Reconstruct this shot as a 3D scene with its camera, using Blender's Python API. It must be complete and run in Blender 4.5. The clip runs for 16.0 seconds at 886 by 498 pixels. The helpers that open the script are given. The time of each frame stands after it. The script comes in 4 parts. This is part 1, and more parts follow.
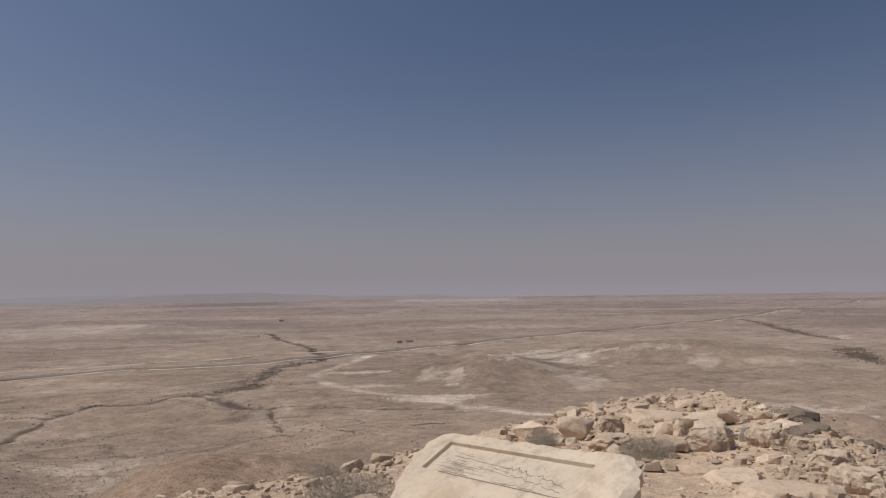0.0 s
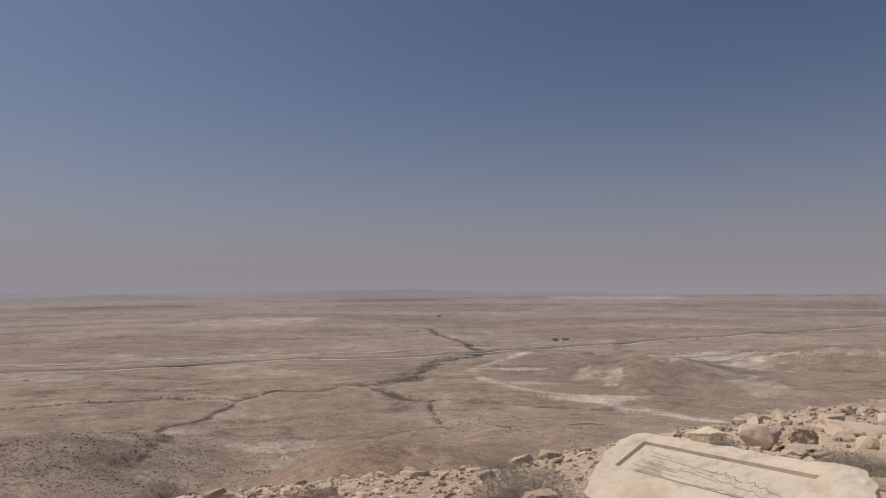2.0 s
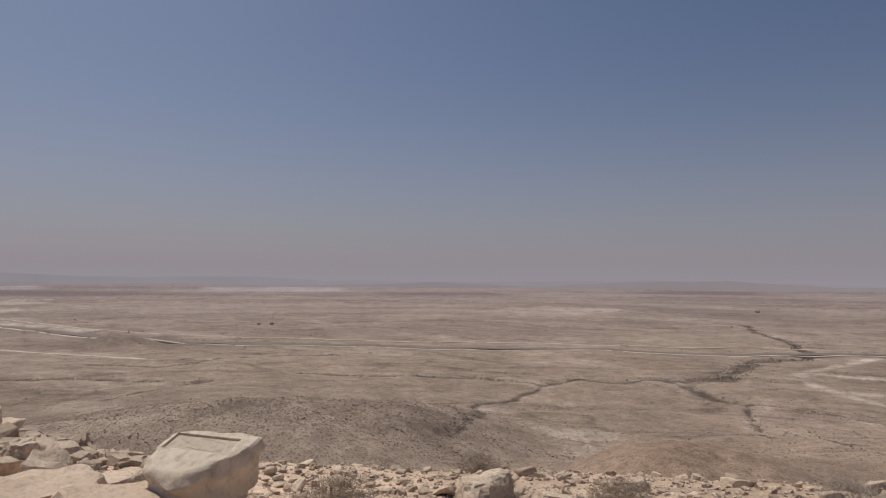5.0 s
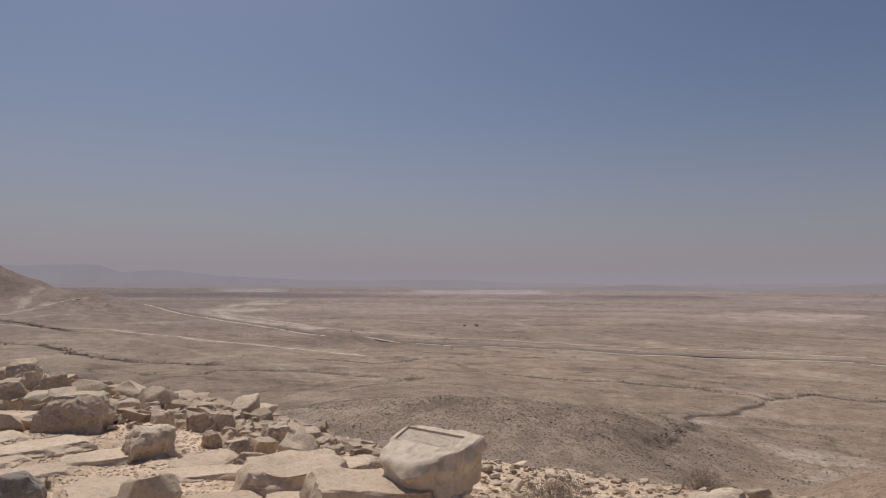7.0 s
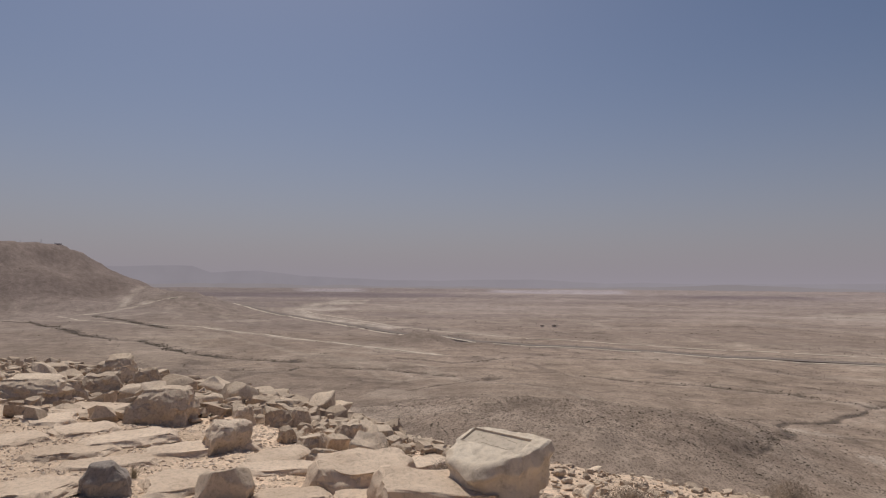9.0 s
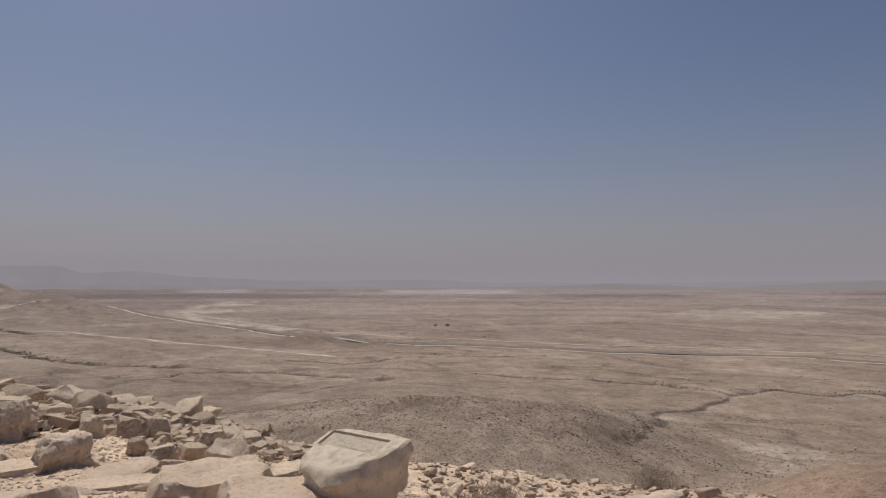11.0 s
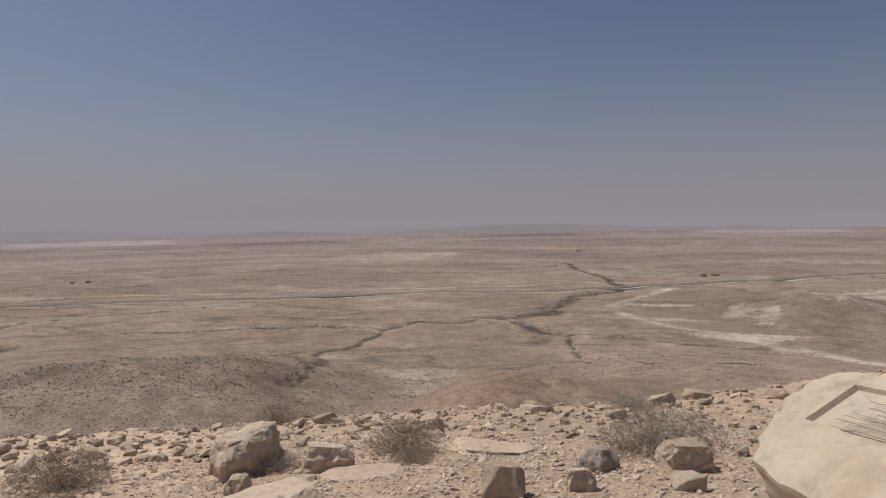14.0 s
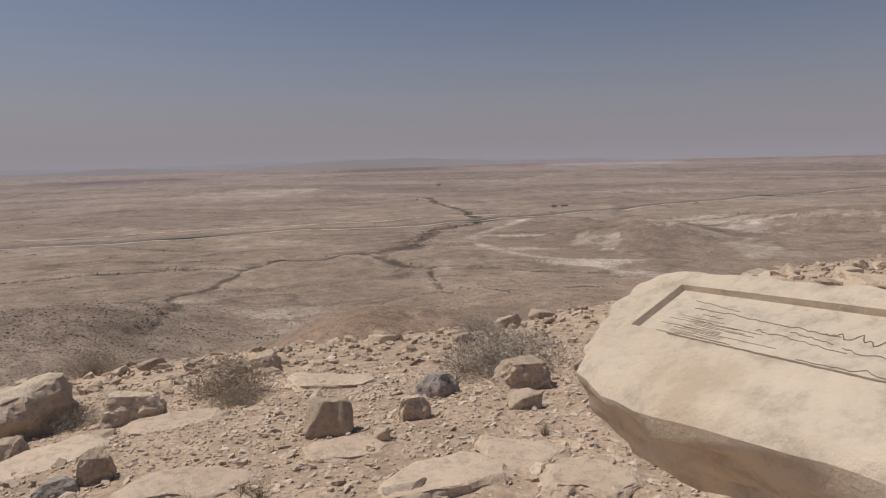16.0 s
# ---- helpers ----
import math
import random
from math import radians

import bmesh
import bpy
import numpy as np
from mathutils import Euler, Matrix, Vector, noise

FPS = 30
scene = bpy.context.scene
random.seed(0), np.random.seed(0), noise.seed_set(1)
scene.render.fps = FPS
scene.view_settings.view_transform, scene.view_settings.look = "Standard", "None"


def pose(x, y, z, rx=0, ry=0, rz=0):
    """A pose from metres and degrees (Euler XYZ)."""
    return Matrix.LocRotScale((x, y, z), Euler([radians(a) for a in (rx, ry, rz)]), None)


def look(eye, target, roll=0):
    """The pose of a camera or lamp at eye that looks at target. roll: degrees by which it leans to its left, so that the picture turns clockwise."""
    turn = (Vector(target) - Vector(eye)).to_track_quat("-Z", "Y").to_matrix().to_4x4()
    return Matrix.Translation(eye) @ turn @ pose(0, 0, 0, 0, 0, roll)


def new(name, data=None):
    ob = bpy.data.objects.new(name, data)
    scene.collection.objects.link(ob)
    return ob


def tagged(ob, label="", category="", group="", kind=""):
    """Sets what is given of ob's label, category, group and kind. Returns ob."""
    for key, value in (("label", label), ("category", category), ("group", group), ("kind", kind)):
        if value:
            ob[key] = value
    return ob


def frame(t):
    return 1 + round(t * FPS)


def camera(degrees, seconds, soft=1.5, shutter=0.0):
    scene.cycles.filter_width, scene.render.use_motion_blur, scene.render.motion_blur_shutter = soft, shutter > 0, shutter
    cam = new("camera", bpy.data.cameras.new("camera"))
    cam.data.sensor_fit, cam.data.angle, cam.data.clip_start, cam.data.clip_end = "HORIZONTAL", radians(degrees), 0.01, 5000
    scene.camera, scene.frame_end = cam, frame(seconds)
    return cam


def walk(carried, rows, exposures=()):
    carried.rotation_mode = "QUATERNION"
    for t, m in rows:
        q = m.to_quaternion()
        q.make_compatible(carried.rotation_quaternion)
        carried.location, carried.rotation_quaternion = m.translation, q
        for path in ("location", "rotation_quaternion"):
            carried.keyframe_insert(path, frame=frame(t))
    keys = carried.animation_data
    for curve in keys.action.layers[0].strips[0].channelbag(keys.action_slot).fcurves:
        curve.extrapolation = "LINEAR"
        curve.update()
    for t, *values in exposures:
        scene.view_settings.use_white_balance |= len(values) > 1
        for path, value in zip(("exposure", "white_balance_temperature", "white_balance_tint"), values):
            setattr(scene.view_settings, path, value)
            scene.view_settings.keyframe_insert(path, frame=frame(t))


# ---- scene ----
cam = camera(69.41, 16.0, 1.2)
PATH = [
    (0, 0.001, 0.000, 1.601, 93.92, 0.87, 1.10),
    (0.5, -0.040, -0.019, 1.607, 93.85, 0.80, 4.04),
    (1, -0.082, -0.045, 1.610, 93.81, 0.61, 7.42),
    (1.5, -0.116, -0.053, 1.601, 93.83, 0.51, 11.07),
    (2, -0.162, -0.067, 1.596, 93.80, 0.48, 14.86),
    (2.5, -0.198, -0.013, 1.573, 93.68, 0.17, 18.80),
    (3, -0.233, 0.094, 1.550, 93.61, 0.39, 22.94),
    (3.5, -0.268, 0.171, 1.529, 93.55, 0.26, 27.52),
    (4, -0.260, 0.101, 1.536, 93.51, 0.06, 32.17),
    (4.2, -0.263, 0.084, 1.538, 93.36, -0.15, 34.02),
    (6.5, -0.348, -0.015, 1.541, 93.04, -0.24, 54.79),
    (7, -0.326, -0.057, 1.555, 93.07, -0.36, 59.24),
    (7.5, -0.308, -0.070, 1.565, 93.05, -0.47, 63.45),
    (8, -0.299, -0.041, 1.558, 93.03, -0.41, 65.87),
    (8.2, -0.303, -0.026, 1.557, 93.02, -0.36, 66.25),
    (10.5, -0.431, 0.284, 1.524, 92.98, -0.40, 62.47),
    (11, -0.437, 0.391, 1.503, 93.06, -0.06, 56.64),
    (11.5, -0.454, 0.534, 1.463, 93.01, 0.29, 48.40),
    (12, -0.390, 0.623, 1.450, 92.88, 0.51, 42.05),
    (12.5, -0.325, 0.723, 1.430, 92.52, 0.80, 36.79),
    (13, -0.321, 0.771, 1.407, 91.79, 0.95, 31.10),
    (13.5, -0.311, 0.854, 1.373, 89.92, 0.95, 28.21),
    (14, -0.266, 0.933, 1.363, 88.15, 0.99, 27.15),
    (14.5, -0.241, 1.013, 1.336, 86.97, 1.05, 25.82),
    (15, -0.240, 1.137, 1.302, 86.15, 1.26, 22.47),
    (15.5, -0.247, 1.243, 1.271, 84.96, 1.36, 19.28),
    (16, -0.227, 1.357, 1.226, 82.09, 1.49, 14.77),
]
walk(cam, [(t, pose(*p)) for t, *p in PATH])

# ---- world, sun, exposure ----
SUN_AZ, SUN_EL = 85.0, 60.0          # degrees left of +y, degrees up


def bearing(az):
    """Plan direction of an azimuth, degrees to the left of +y."""
    return -math.sin(radians(az)), math.cos(radians(az))


scene.view_settings.exposure = -0.25
world = bpy.data.worlds.new("desert_sky")
scene.world = world
world.use_nodes = True
wn, wl = world.node_tree.nodes, world.node_tree.links
wn.clear()
sky = wn.new("ShaderNodeTexSky")
sky.sky_type = 'NISHITA'
sky.sun_disc = False
sky.sun_elevation = radians(SUN_EL)
sky.sun_rotation = radians(-SUN_AZ)
sky.altitude = 500
sky.air_density, sky.dust_density, sky.ozone_density = 1.0, 2.5, 1.0
# dusty air: the clear sky is veiled by a pale mauve layer that thickens smoothly towards the horizon
co = wn.new("ShaderNodeTexCoord")
sep = wn.new("ShaderNodeSeparateXYZ")
wl.new(co.outputs["Generated"], sep.inputs[0])
rise = wn.new("ShaderNodeMapRange")
rise.inputs["From Min"].default_value, rise.inputs["From Max"].default_value = 0.0, 0.45
rise.inputs["To Min"].default_value, rise.inputs["To Max"].default_value = 1.0, 0.0
wl.new(sep.outputs["Z"], rise.inputs["Value"])
veil = wn.new("ShaderNodeMath")
veil.operation = 'POWER'
wl.new(rise.outputs[0], veil.inputs[0])
veil.inputs[1].default_value = 2.6
tint = wn.new("ShaderNodeMix")
tint.data_type, tint.blend_type = 'RGBA', 'MULTIPLY'
tint.inputs["Factor"].default_value = 1.0
wl.new(sky.outputs[0], tint.inputs["A"])
tint.inputs["B"].default_value = (0.575, 0.58, 0.64, 1)
mixs = wn.new("ShaderNodeMix")
mixs.data_type = 'RGBA'
wl.new(veil.outputs[0], mixs.inputs["Factor"])
wl.new(tint.outputs["Result"], mixs.inputs["A"])
mixs.inputs["B"].default_value = (3.5, 3.18, 3.6, 1)
bg = wn.new("ShaderNodeBackground")
bg.inputs["Strength"].default_value = 0.10
wl.new(mixs.outputs["Result"], bg.inputs["Color"])
wo = wn.new("ShaderNodeOutputWorld")
wl.new(bg.outputs[0], wo.inputs[0])

sun_data = bpy.data.lights.new("sun", 'SUN')
sun_data.energy, sun_data.angle, sun_data.color = 3.65, radians(0.7), (1.0, 0.94, 0.85)
sun = new("sun", sun_data)
bx, by = bearing(SUN_AZ)
ce, se = math.cos(radians(SUN_EL)), math.sin(radians(SUN_EL))
sun.matrix_world = look((bx * ce * 50, by * ce * 50, se * 50), (0, 0, 0))


# ---- materials ----
def nodes_of(name, rough=0.95):
    m = bpy.data.materials.new(name)
    m.use_nodes = True
    b = m.node_tree.nodes["Principled BSDF"]
    b.inputs["Roughness"].default_value = rough
    b.inputs["Specular IOR Level"].default_value = 0.15
    return m, m.node_tree.nodes, m.node_tree.links, b


def noise_node(n, l, coord, scale, detail=6.0, rough=0.6):
    t = n.new("ShaderNodeTexNoise")
    t.inputs["Scale"].default_value = scale
    t.inputs["Detail"].default_value = detail
    t.inputs["Roughness"].default_value = rough
    l.new(coord, t.inputs["Vector"])
    return t


def ramp_node(n, l, value, stops):
    r = n.new("ShaderNodeValToRGB")
    while len(r.color_ramp.elements) < len(stops):
        r.color_ramp.elements.new(0.5)
    for e, (p, c) in zip(r.color_ramp.elements, stops):
        e.position, e.color = p, (*c, 1)
    l.new(value, r.inputs[0])
    return r


def mix_node(n, l, kind, fac, a, b):
    m = n.new("ShaderNodeMix")
    m.data_type, m.blend_type = 'RGBA', kind
    for key, v in (("Factor", fac), ("A", a), ("B", b)):
        if isinstance(v, bpy.types.NodeSocket):
            l.new(v, m.inputs[key])
        else:
            m.inputs[key].default_value = v if key == "Factor" else (*v, 1)
    return m.outputs["Result"]


def bump_node(n, l, bsdf, height, strength, distance):
    b = n.new("ShaderNodeBump")
    b.inputs["Strength"].default_value, b.inputs["Distance"].default_value = strength, distance
    l.new(height, b.inputs["Height"])
    l.new(b.outputs[0], bsdf.inputs["Normal"])


def stone_material(name, dark, light, grain=9.0, relief=0.02, vary=0.25, lichen=None):
    """Weathered limestone: broad stains, fine grain, pits; each stone a little different."""
    m, n, l, b = nodes_of(name)
    oi, geo = n.new("ShaderNodeObjectInfo"), n.new("ShaderNodeNewGeometry")
    pos = geo.outputs["Position"]
    big = noise_node(n, l, pos, grain * 0.28, 4, 0.55)
    fine = noise_node(n, l, pos, grain * 3.5, 8, 0.7)
    base = ramp_node(n, l, big.outputs[0], [(0.3, dark), (0.7, light)]).outputs[0]
    spots = ramp_node(n, l, fine.outputs[0], [(0.3, (0.62, 0.6, 0.58)), (0.5, (1, 1, 1)), (0.72, (1.12, 1.1, 1.06))]).outputs[0]
    col = mix_node(n, l, 'MULTIPLY', 0.85, base, spots)
    if lichen:
        li = noise_node(n, l, pos, grain * 0.9, 7, 0.7)
        f = ramp_node(n, l, li.outputs[0], [(0.52, (0, 0, 0)), (0.62, (0.8, 0.8, 0.8))]).outputs[0]
        col = mix_node(n, l, 'MIX', f, col, lichen)
    one = n.new("ShaderNodeMath")
    one.operation = 'ADD'
    l.new(oi.outputs["Random"], one.inputs[0])
    l.new(geo.outputs["Random Per Island"], one.inputs[1])
    half = n.new("ShaderNodeMath")
    half.operation = 'MULTIPLY'
    half.inputs[1].default_value = 0.5
    l.new(one.outputs[0], half.inputs[0])
    lo, hi = 1 - vary, 1 + vary * 0.6
    each = ramp_node(n, l, half.outputs[0], [(0.1, (lo, lo * 0.97, lo * 0.95)), (0.9, (hi, hi, hi))]).outputs[0]
    col = mix_node(n, l, 'MULTIPLY', 1.0, col, each)
    l.new(col, b.inputs["Base Color"])
    h = mix_node(n, l, 'ADD', 0.5, fine.outputs[0], noise_node(n, l, pos, grain, 6, 0.65).outputs[0])
    bump_node(n, l, b, h, 0.7, relief)
    return m


M_ROCK = stone_material("limestone", (0.55, 0.435, 0.33), (0.70, 0.575, 0.45), 8, 0.03, 0.26)
M_SLAB = stone_material("limestone_slab", (0.585, 0.46, 0.35), (0.73, 0.59, 0.46), 6, 0.025, 0.16)
M_GREY = stone_material("grey_chert", (0.36, 0.315, 0.28), (0.50, 0.44, 0.39), 10, 0.03, 0.2)
M_PLAQUE = stone_material("dressed_limestone", (0.585, 0.49, 0.385), (0.74, 0.645, 0.525), 3, 0.022, 0.04, (0.53, 0.42, 0.31))
M_PANEL = stone_material("smoothed_limestone", (0.53, 0.45, 0.36), (0.61, 0.525, 0.425), 5, 0.006, 0.03)
M_GRAVEL = stone_material("gravel", (0.66, 0.525, 0.41), (0.80, 0.665, 0.535), 14, 0.01, 0.30)
M_RUBBLE = stone_material("dark_rubble", (0.19, 0.155, 0.125), (0.32, 0.262, 0.21), 1.2, 0.05, 0.35)


def plain_material(name, col, rough=0.95, vary=0.2, scale=3.0):
    m, n, l, b = nodes_of(name, rough)
    geo = n.new("ShaderNodeNewGeometry")
    t = noise_node(n, l, geo.outputs["Position"], scale, 6, 0.65)
    lo = [c * (1 - vary) for c in col]
    hi = [c * (1 + vary) for c in col]
    l.new(ramp_node(n, l, t.outputs[0], [(0.3, lo), (0.7, hi)]).outputs[0], b.inputs["Base Color"])
    return m


# panel lines are dark with paint and shadow, both put into the colour
M_GROOVE_SHADOW = plain_material("groove_paint_shadow", (0.27, 0.215, 0.165), vary=0.3, scale=30)
M_SCRATCH = plain_material("fine_scratch", (0.37, 0.30, 0.235), vary=0.25, scale=30)
M_TWIG = plain_material("dry_twig", (0.36, 0.29, 0.225), vary=0.35, scale=25)
M_TWIG_GREY = plain_material("grey_twig", (0.42, 0.36, 0.295), vary=0.35, scale=25)
M_SHRUB = plain_material("desert_shrub", (0.175, 0.142, 0.11), vary=0.35, scale=0.3)
M_GRASS = plain_material("dry_grass", (0.30, 0.25, 0.17), vary=0.3, scale=20)
M_ASPHALT = plain_material("asphalt", (0.20, 0.165, 0.142), vary=0.15, scale=0.1)
M_HUT = plain_material("plastered_wall", (0.62, 0.54, 0.47), vary=0.15, scale=0.5)
M_ROOF = plain_material("dark_roof", (0.30, 0.24, 0.20), vary=0.2, scale=0.5)
M_STEEL = plain_material("galvanised_steel", (0.2, 0.19, 0.185), rough=0.5, vary=0.15, scale=4)


def ground_material():
    m, n, l, b = nodes_of("desert_ground")
    geo = n.new("ShaderNodeNewGeometry")
    pos = geo.outputs["Position"]
    at = n.new("ShaderNodeAttribute")
    at.attribute_name = "land"
    col = at.outputs["Color"]
    for scale, lo, hi, fac in ((0.006, 0.84, 1.12, 1.0), (0.02, 0.86, 1.10, 0.8), (0.05, 0.76, 1.18, 0.9), (0.15, 0.78, 1.19, 0.8), (0.45, 0.78, 1.17, 0.8), (7.0, 0.70, 1.18, 0.9), (38.0, 0.62, 1.22, 0.8)):
        t = noise_node(n, l, pos, scale, 5, 0.65)
        v = ramp_node(n, l, t.outputs[0], [(0.32, (lo, lo * 0.99, lo * 0.98)), (0.68, (hi, hi, hi))]).outputs[0]
        col = mix_node(n, l, 'MULTIPLY', fac, col, v)
    # scattered stones and tufts too small to stand alone
    vo = n.new("ShaderNodeTexVoronoi")
    vo.inputs["Scale"].default_value = 0.22
    l.new(pos, vo.inputs["Vector"])
    dots = ramp_node(n, l, vo.outputs["Distance"], [(0.10, (0.62, 0.6, 0.57)), (0.22, (1, 1, 1))]).outputs[0]
    col = mix_node(n, l, 'MULTIPLY', 0.55, col, dots)
    for sc, lo in ((0.9, 0.52), (1.9, 0.58)):
        vo = n.new("ShaderNodeTexVoronoi")
        vo.inputs["Scale"].default_value = sc
        l.new(pos, vo.inputs["Vector"])
        dots = ramp_node(n, l, vo.outputs["Distance"], [(0.22, (lo, lo * 0.97, lo * 0.94)), (0.42, (1.08, 1.08, 1.08))]).outputs[0]
        col = mix_node(n, l, 'MULTIPLY', at.outputs["Alpha"], col, dots)
    l.new(col, b.inputs["Base Color"])
    h = noise_node(n, l, pos, 22.0, 8, 0.7)
    bump_node(n, l, b, h.outputs[0], 0.6, 0.03)
    return m


M_GROUND = ground_material()


# ---- terrain ----
def lattice(ix, iy, seed):
    h = (ix.astype(np.int64) * 374761393 + iy.astype(np.int64) * 668265263 + seed * 974634777) & 0x7fffffff
    h = ((h ^ (h >> 13)) * 1274126177) & 0x7fffffff
    return ((h ^ (h >> 16)) & 0xffff) / 65535.0


def value_noise(x, y, seed=0):
    ix, iy = np.floor(x), np.floor(y)
    fx, fy = x - ix, y - iy
    fx, fy = fx * fx * (3 - 2 * fx), fy * fy * (3 - 2 * fy)
    a, b = lattice(ix, iy, seed), lattice(ix + 1, iy, seed)
    c, d = lattice(ix, iy + 1, seed), lattice(ix + 1, iy + 1, seed)
    return (a + (b - a) * fx) * (1 - fy) + (c + (d - c) * fx) * fy - 0.5


def fbm(x, y, seed=0, octaves=4):
    out, amp = 0.0, 1.0
    for k in range(octaves):
        out = out + amp * value_noise(x * 2.03 ** k, y * 2.03 ** k, seed + 7 * k)
        amp *= 0.5
    return out


PLAIN = -60.0
AZ_KNOTS = [-180, -110, -60, -38, -30, -24, -19, -12, -7, 0, 10, 27, 45, 60, 70, 82, 92, 100, 110, 140, 180]
FALL = [0.02, 0.02, 0.05, 0.06, 0.07, 0.09, 0.105, 0.115, 0.125, 0.13, 0.145, 0.185, 0.205, 0.155, 0.13, 0.088, 0.062, 0.052, 0.04, 0.02, 0.02]
BRINK = [30, 22, 7, 7.5, 9.5, 18, 30, 20, 14, 11, 9, 8.8, 9.0, 8.2, 9.8, 15, 20, 24, 26, 30, 30]
DROP = [0.4, 0.4, 0.35, 0.27, 0.25, 0.25, 0.4, 0.6, 0.65, 0.65, 0.65, 0.65, 0.65, 0.65, 0.65, 0.6, 0.6, 0.6, 0.5, 0.4, 0.4]
# low hills on the plain: azimuth, distance, height, length across, length along, redness, darkness
HILLS = [
    (19.0, 178, 17, 34, 44, 0.5, 0.1), (27.0, 160, 7, 26, 34, 0.35, 0.0),
    (53.0, 205, 16, 48, 62, 0.0, 0.32), (69.0, 240, 12, 70, 60, 0.0, 0.3),
    (42.0, 260, 9, 35, 40, 0.1, 0.3), (-3.0, 505, 13, 48, 60, 0.1, 0.35),
    (-31.0, 260, 16, 40, 50, 0.3, 0.0), (68.1, 690, 8, 28, 40, 0.0, 0.5),
    (-20.0, 640, 12, 110, 70, 0.1, 0.1), (60.0, 330, 6, 60, 60, 0.0, 0.2),
    (88.5, 1500, 36, 110, 200, 0.0, 0.4), (5.0, 255, 5, 60, 50, 0.2, 0.0),
]
MESA = (-1840.0, -475.0)


def polar(x, y):
    return np.hypot(x, y), np.degrees(np.arctan2(-x, y))


def ground_height(x, y):
    x, y = np.asarray(x, float), np.asarray(y, float)
    r, az = polar(x, y)
    fall, brink, drop = (np.interp(az, AZ_KNOTS, k) for k in (FALL, BRINK, DROP))
    wob = value_noise(x * 0.45, y * 0.45, 3)
    brink = brink * (1 + 0.10 * wob)
    near = 0.08 - fall * np.clip(np.minimum(r, brink) - 3.5, 0, None)
    near = near - drop * np.clip(r - brink, 0, None) + 0.10 * value_noise(x * 0.7, y * 0.7, 5) * np.clip(r / 5, 0, 1)
    near = near + 0.035 * fbm(x * 2.5, y * 2.5, 9, 3)
    away = np.clip((r - 120) / 500, 0, 1)
    low = PLAIN + 3.0 * fbm(x / 130, y / 130, 21, 5) * (0.4 + away) + 1.2 * fbm(x / 24, y / 24, 33, 3)
    low = low + 26 * np.clip((r - 2200) / 2700, 0, 1) ** 1.5
    for a, d, h, w, g, _, _ in HILLS:
        bx, by = bearing(a)
        s, q = x * bx + y * by - d, x * by - y * bx
        e = (s / g) ** 2 + (q / w) ** 2
        low = low + h * np.exp(-e ** 1.25) * (1 + 0.22 * fbm(x / 22, y / 22, 41, 4))
    dm = np.hypot(x - MESA[0], y - MESA[1])
    dm = dm + 44 * fbm(x / 110, y / 110, 55, 5) * np.clip((dm - 255) / 80, 0.1, 1)
    rise = np.interp(dm, [0, 264, 272, 284, 300, 308, 362, 427, 496, 600], [148, 147, 138, 136, 131, 124, 88, 61, 27, 0])
    low = low + rise
    return np.maximum(near, low)


# plan of the valley: dry stream beds, tracks and the road, as points (x, y)
STREAMS = [
    ([(-143, 163), (-147, 175), (-152, 185), (-161, 196), (-162, 208), (-200, 251), (-203, 260), (-198, 273), (-195, 281), (-199, 290), (-201, 308), (-210, 329)], 2.6),
    ([(-210, 329), (-210, 349), (-209, 371), (-193, 366), (-180, 372), (-176, 391), (-164, 402), (-153, 404)], 5.0),
    ([(-153, 404), (-150, 420), (-137, 427), (-144, 465), (-149, 501), (-157, 546), (-152, 564), (-139, 583), (-126, 605)], 9.0),
    ([(-126, 605), (-128, 633), (-142, 657), (-176, 774), (-207, 826), (-243, 875), (-296, 1025), (-323, 1051)], 5.0),
    ([(-160, 395), (-147, 389), (-131, 367), (-119, 356), (-101, 351)], 4.5),
    ([(-101, 351), (-94, 329), (-81, 296), (-71, 274)], 1.8),
    ([(-101, 351), (-89, 354), (-73, 352), (-53, 350), (-38, 348), (-16, 348), (-3, 350), (20, 341)], 2.0),
    ([(-72, 299), (-57, 285), (-43, 266), (-30, 258)], 1.0),
    ([(-67, 323), (-50, 318), (-35, 293), (-19, 278), (-3, 293)], 1.0),
    ([(-355, 259), (-337, 266), (-309, 277), (-297, 287), (-288, 301)], 2.2),
    ([(-288, 301), (-272, 308), (-261, 318), (-257, 330), (-242, 324), (-228, 328)], 4.5),
    ([(-228, 328), (-210, 329)], 1.6),
    ([(-1176, -217), (-1037, -149), (-875, -92), (-803, -63), (-753, -39), (-735, -14), (-665, 10), (-608, 30), (-568, 51), (-536, 76), (-508, 100)], 7.0),
    ([(-1264, -100), (-1146, -60), (-1010, -20), (-879, 12)], 7.0),
    ([(-473, 50), (-468, 66), (-458, 85), (-468, 92), (-467, 113), (-455, 132), (-438, 154), (-409, 168), (-385, 179)], 4.0),
    ([(-500, 180), (-472, 204), (-452, 214), (-457, 239), (-463, 266), (-457, 298), (-440, 322), (-412, 383)], 3.0),
    ([(-343, 131), (-353, 161), (-354, 176), (-363, 201)], 3.0),
    ([(577, 1322), (557, 1200), (520, 1058), (469, 894), (452, 802), (449, 760)], 9.0),
    ([(402, 669), (358, 585), (346, 550), (347, 529)], 16.0),
]
ROAD = [(-1900, 150), (-1432, 185), (-1272, 214), (-1096, 238), (-875, 252), (-720, 272), (-616, 305), (-560, 350), (-505, 384), (-455, 420), (-410, 460), (-342, 498), (-226, 558), (-153, 610), (-90, 655),
        (-45, 707), (20, 785), (66, 833), (189, 976), (306, 1079), (438, 1208), (550, 1330), (700, 1500), (930, 1865), (1333, 2264), (1721, 2765)]
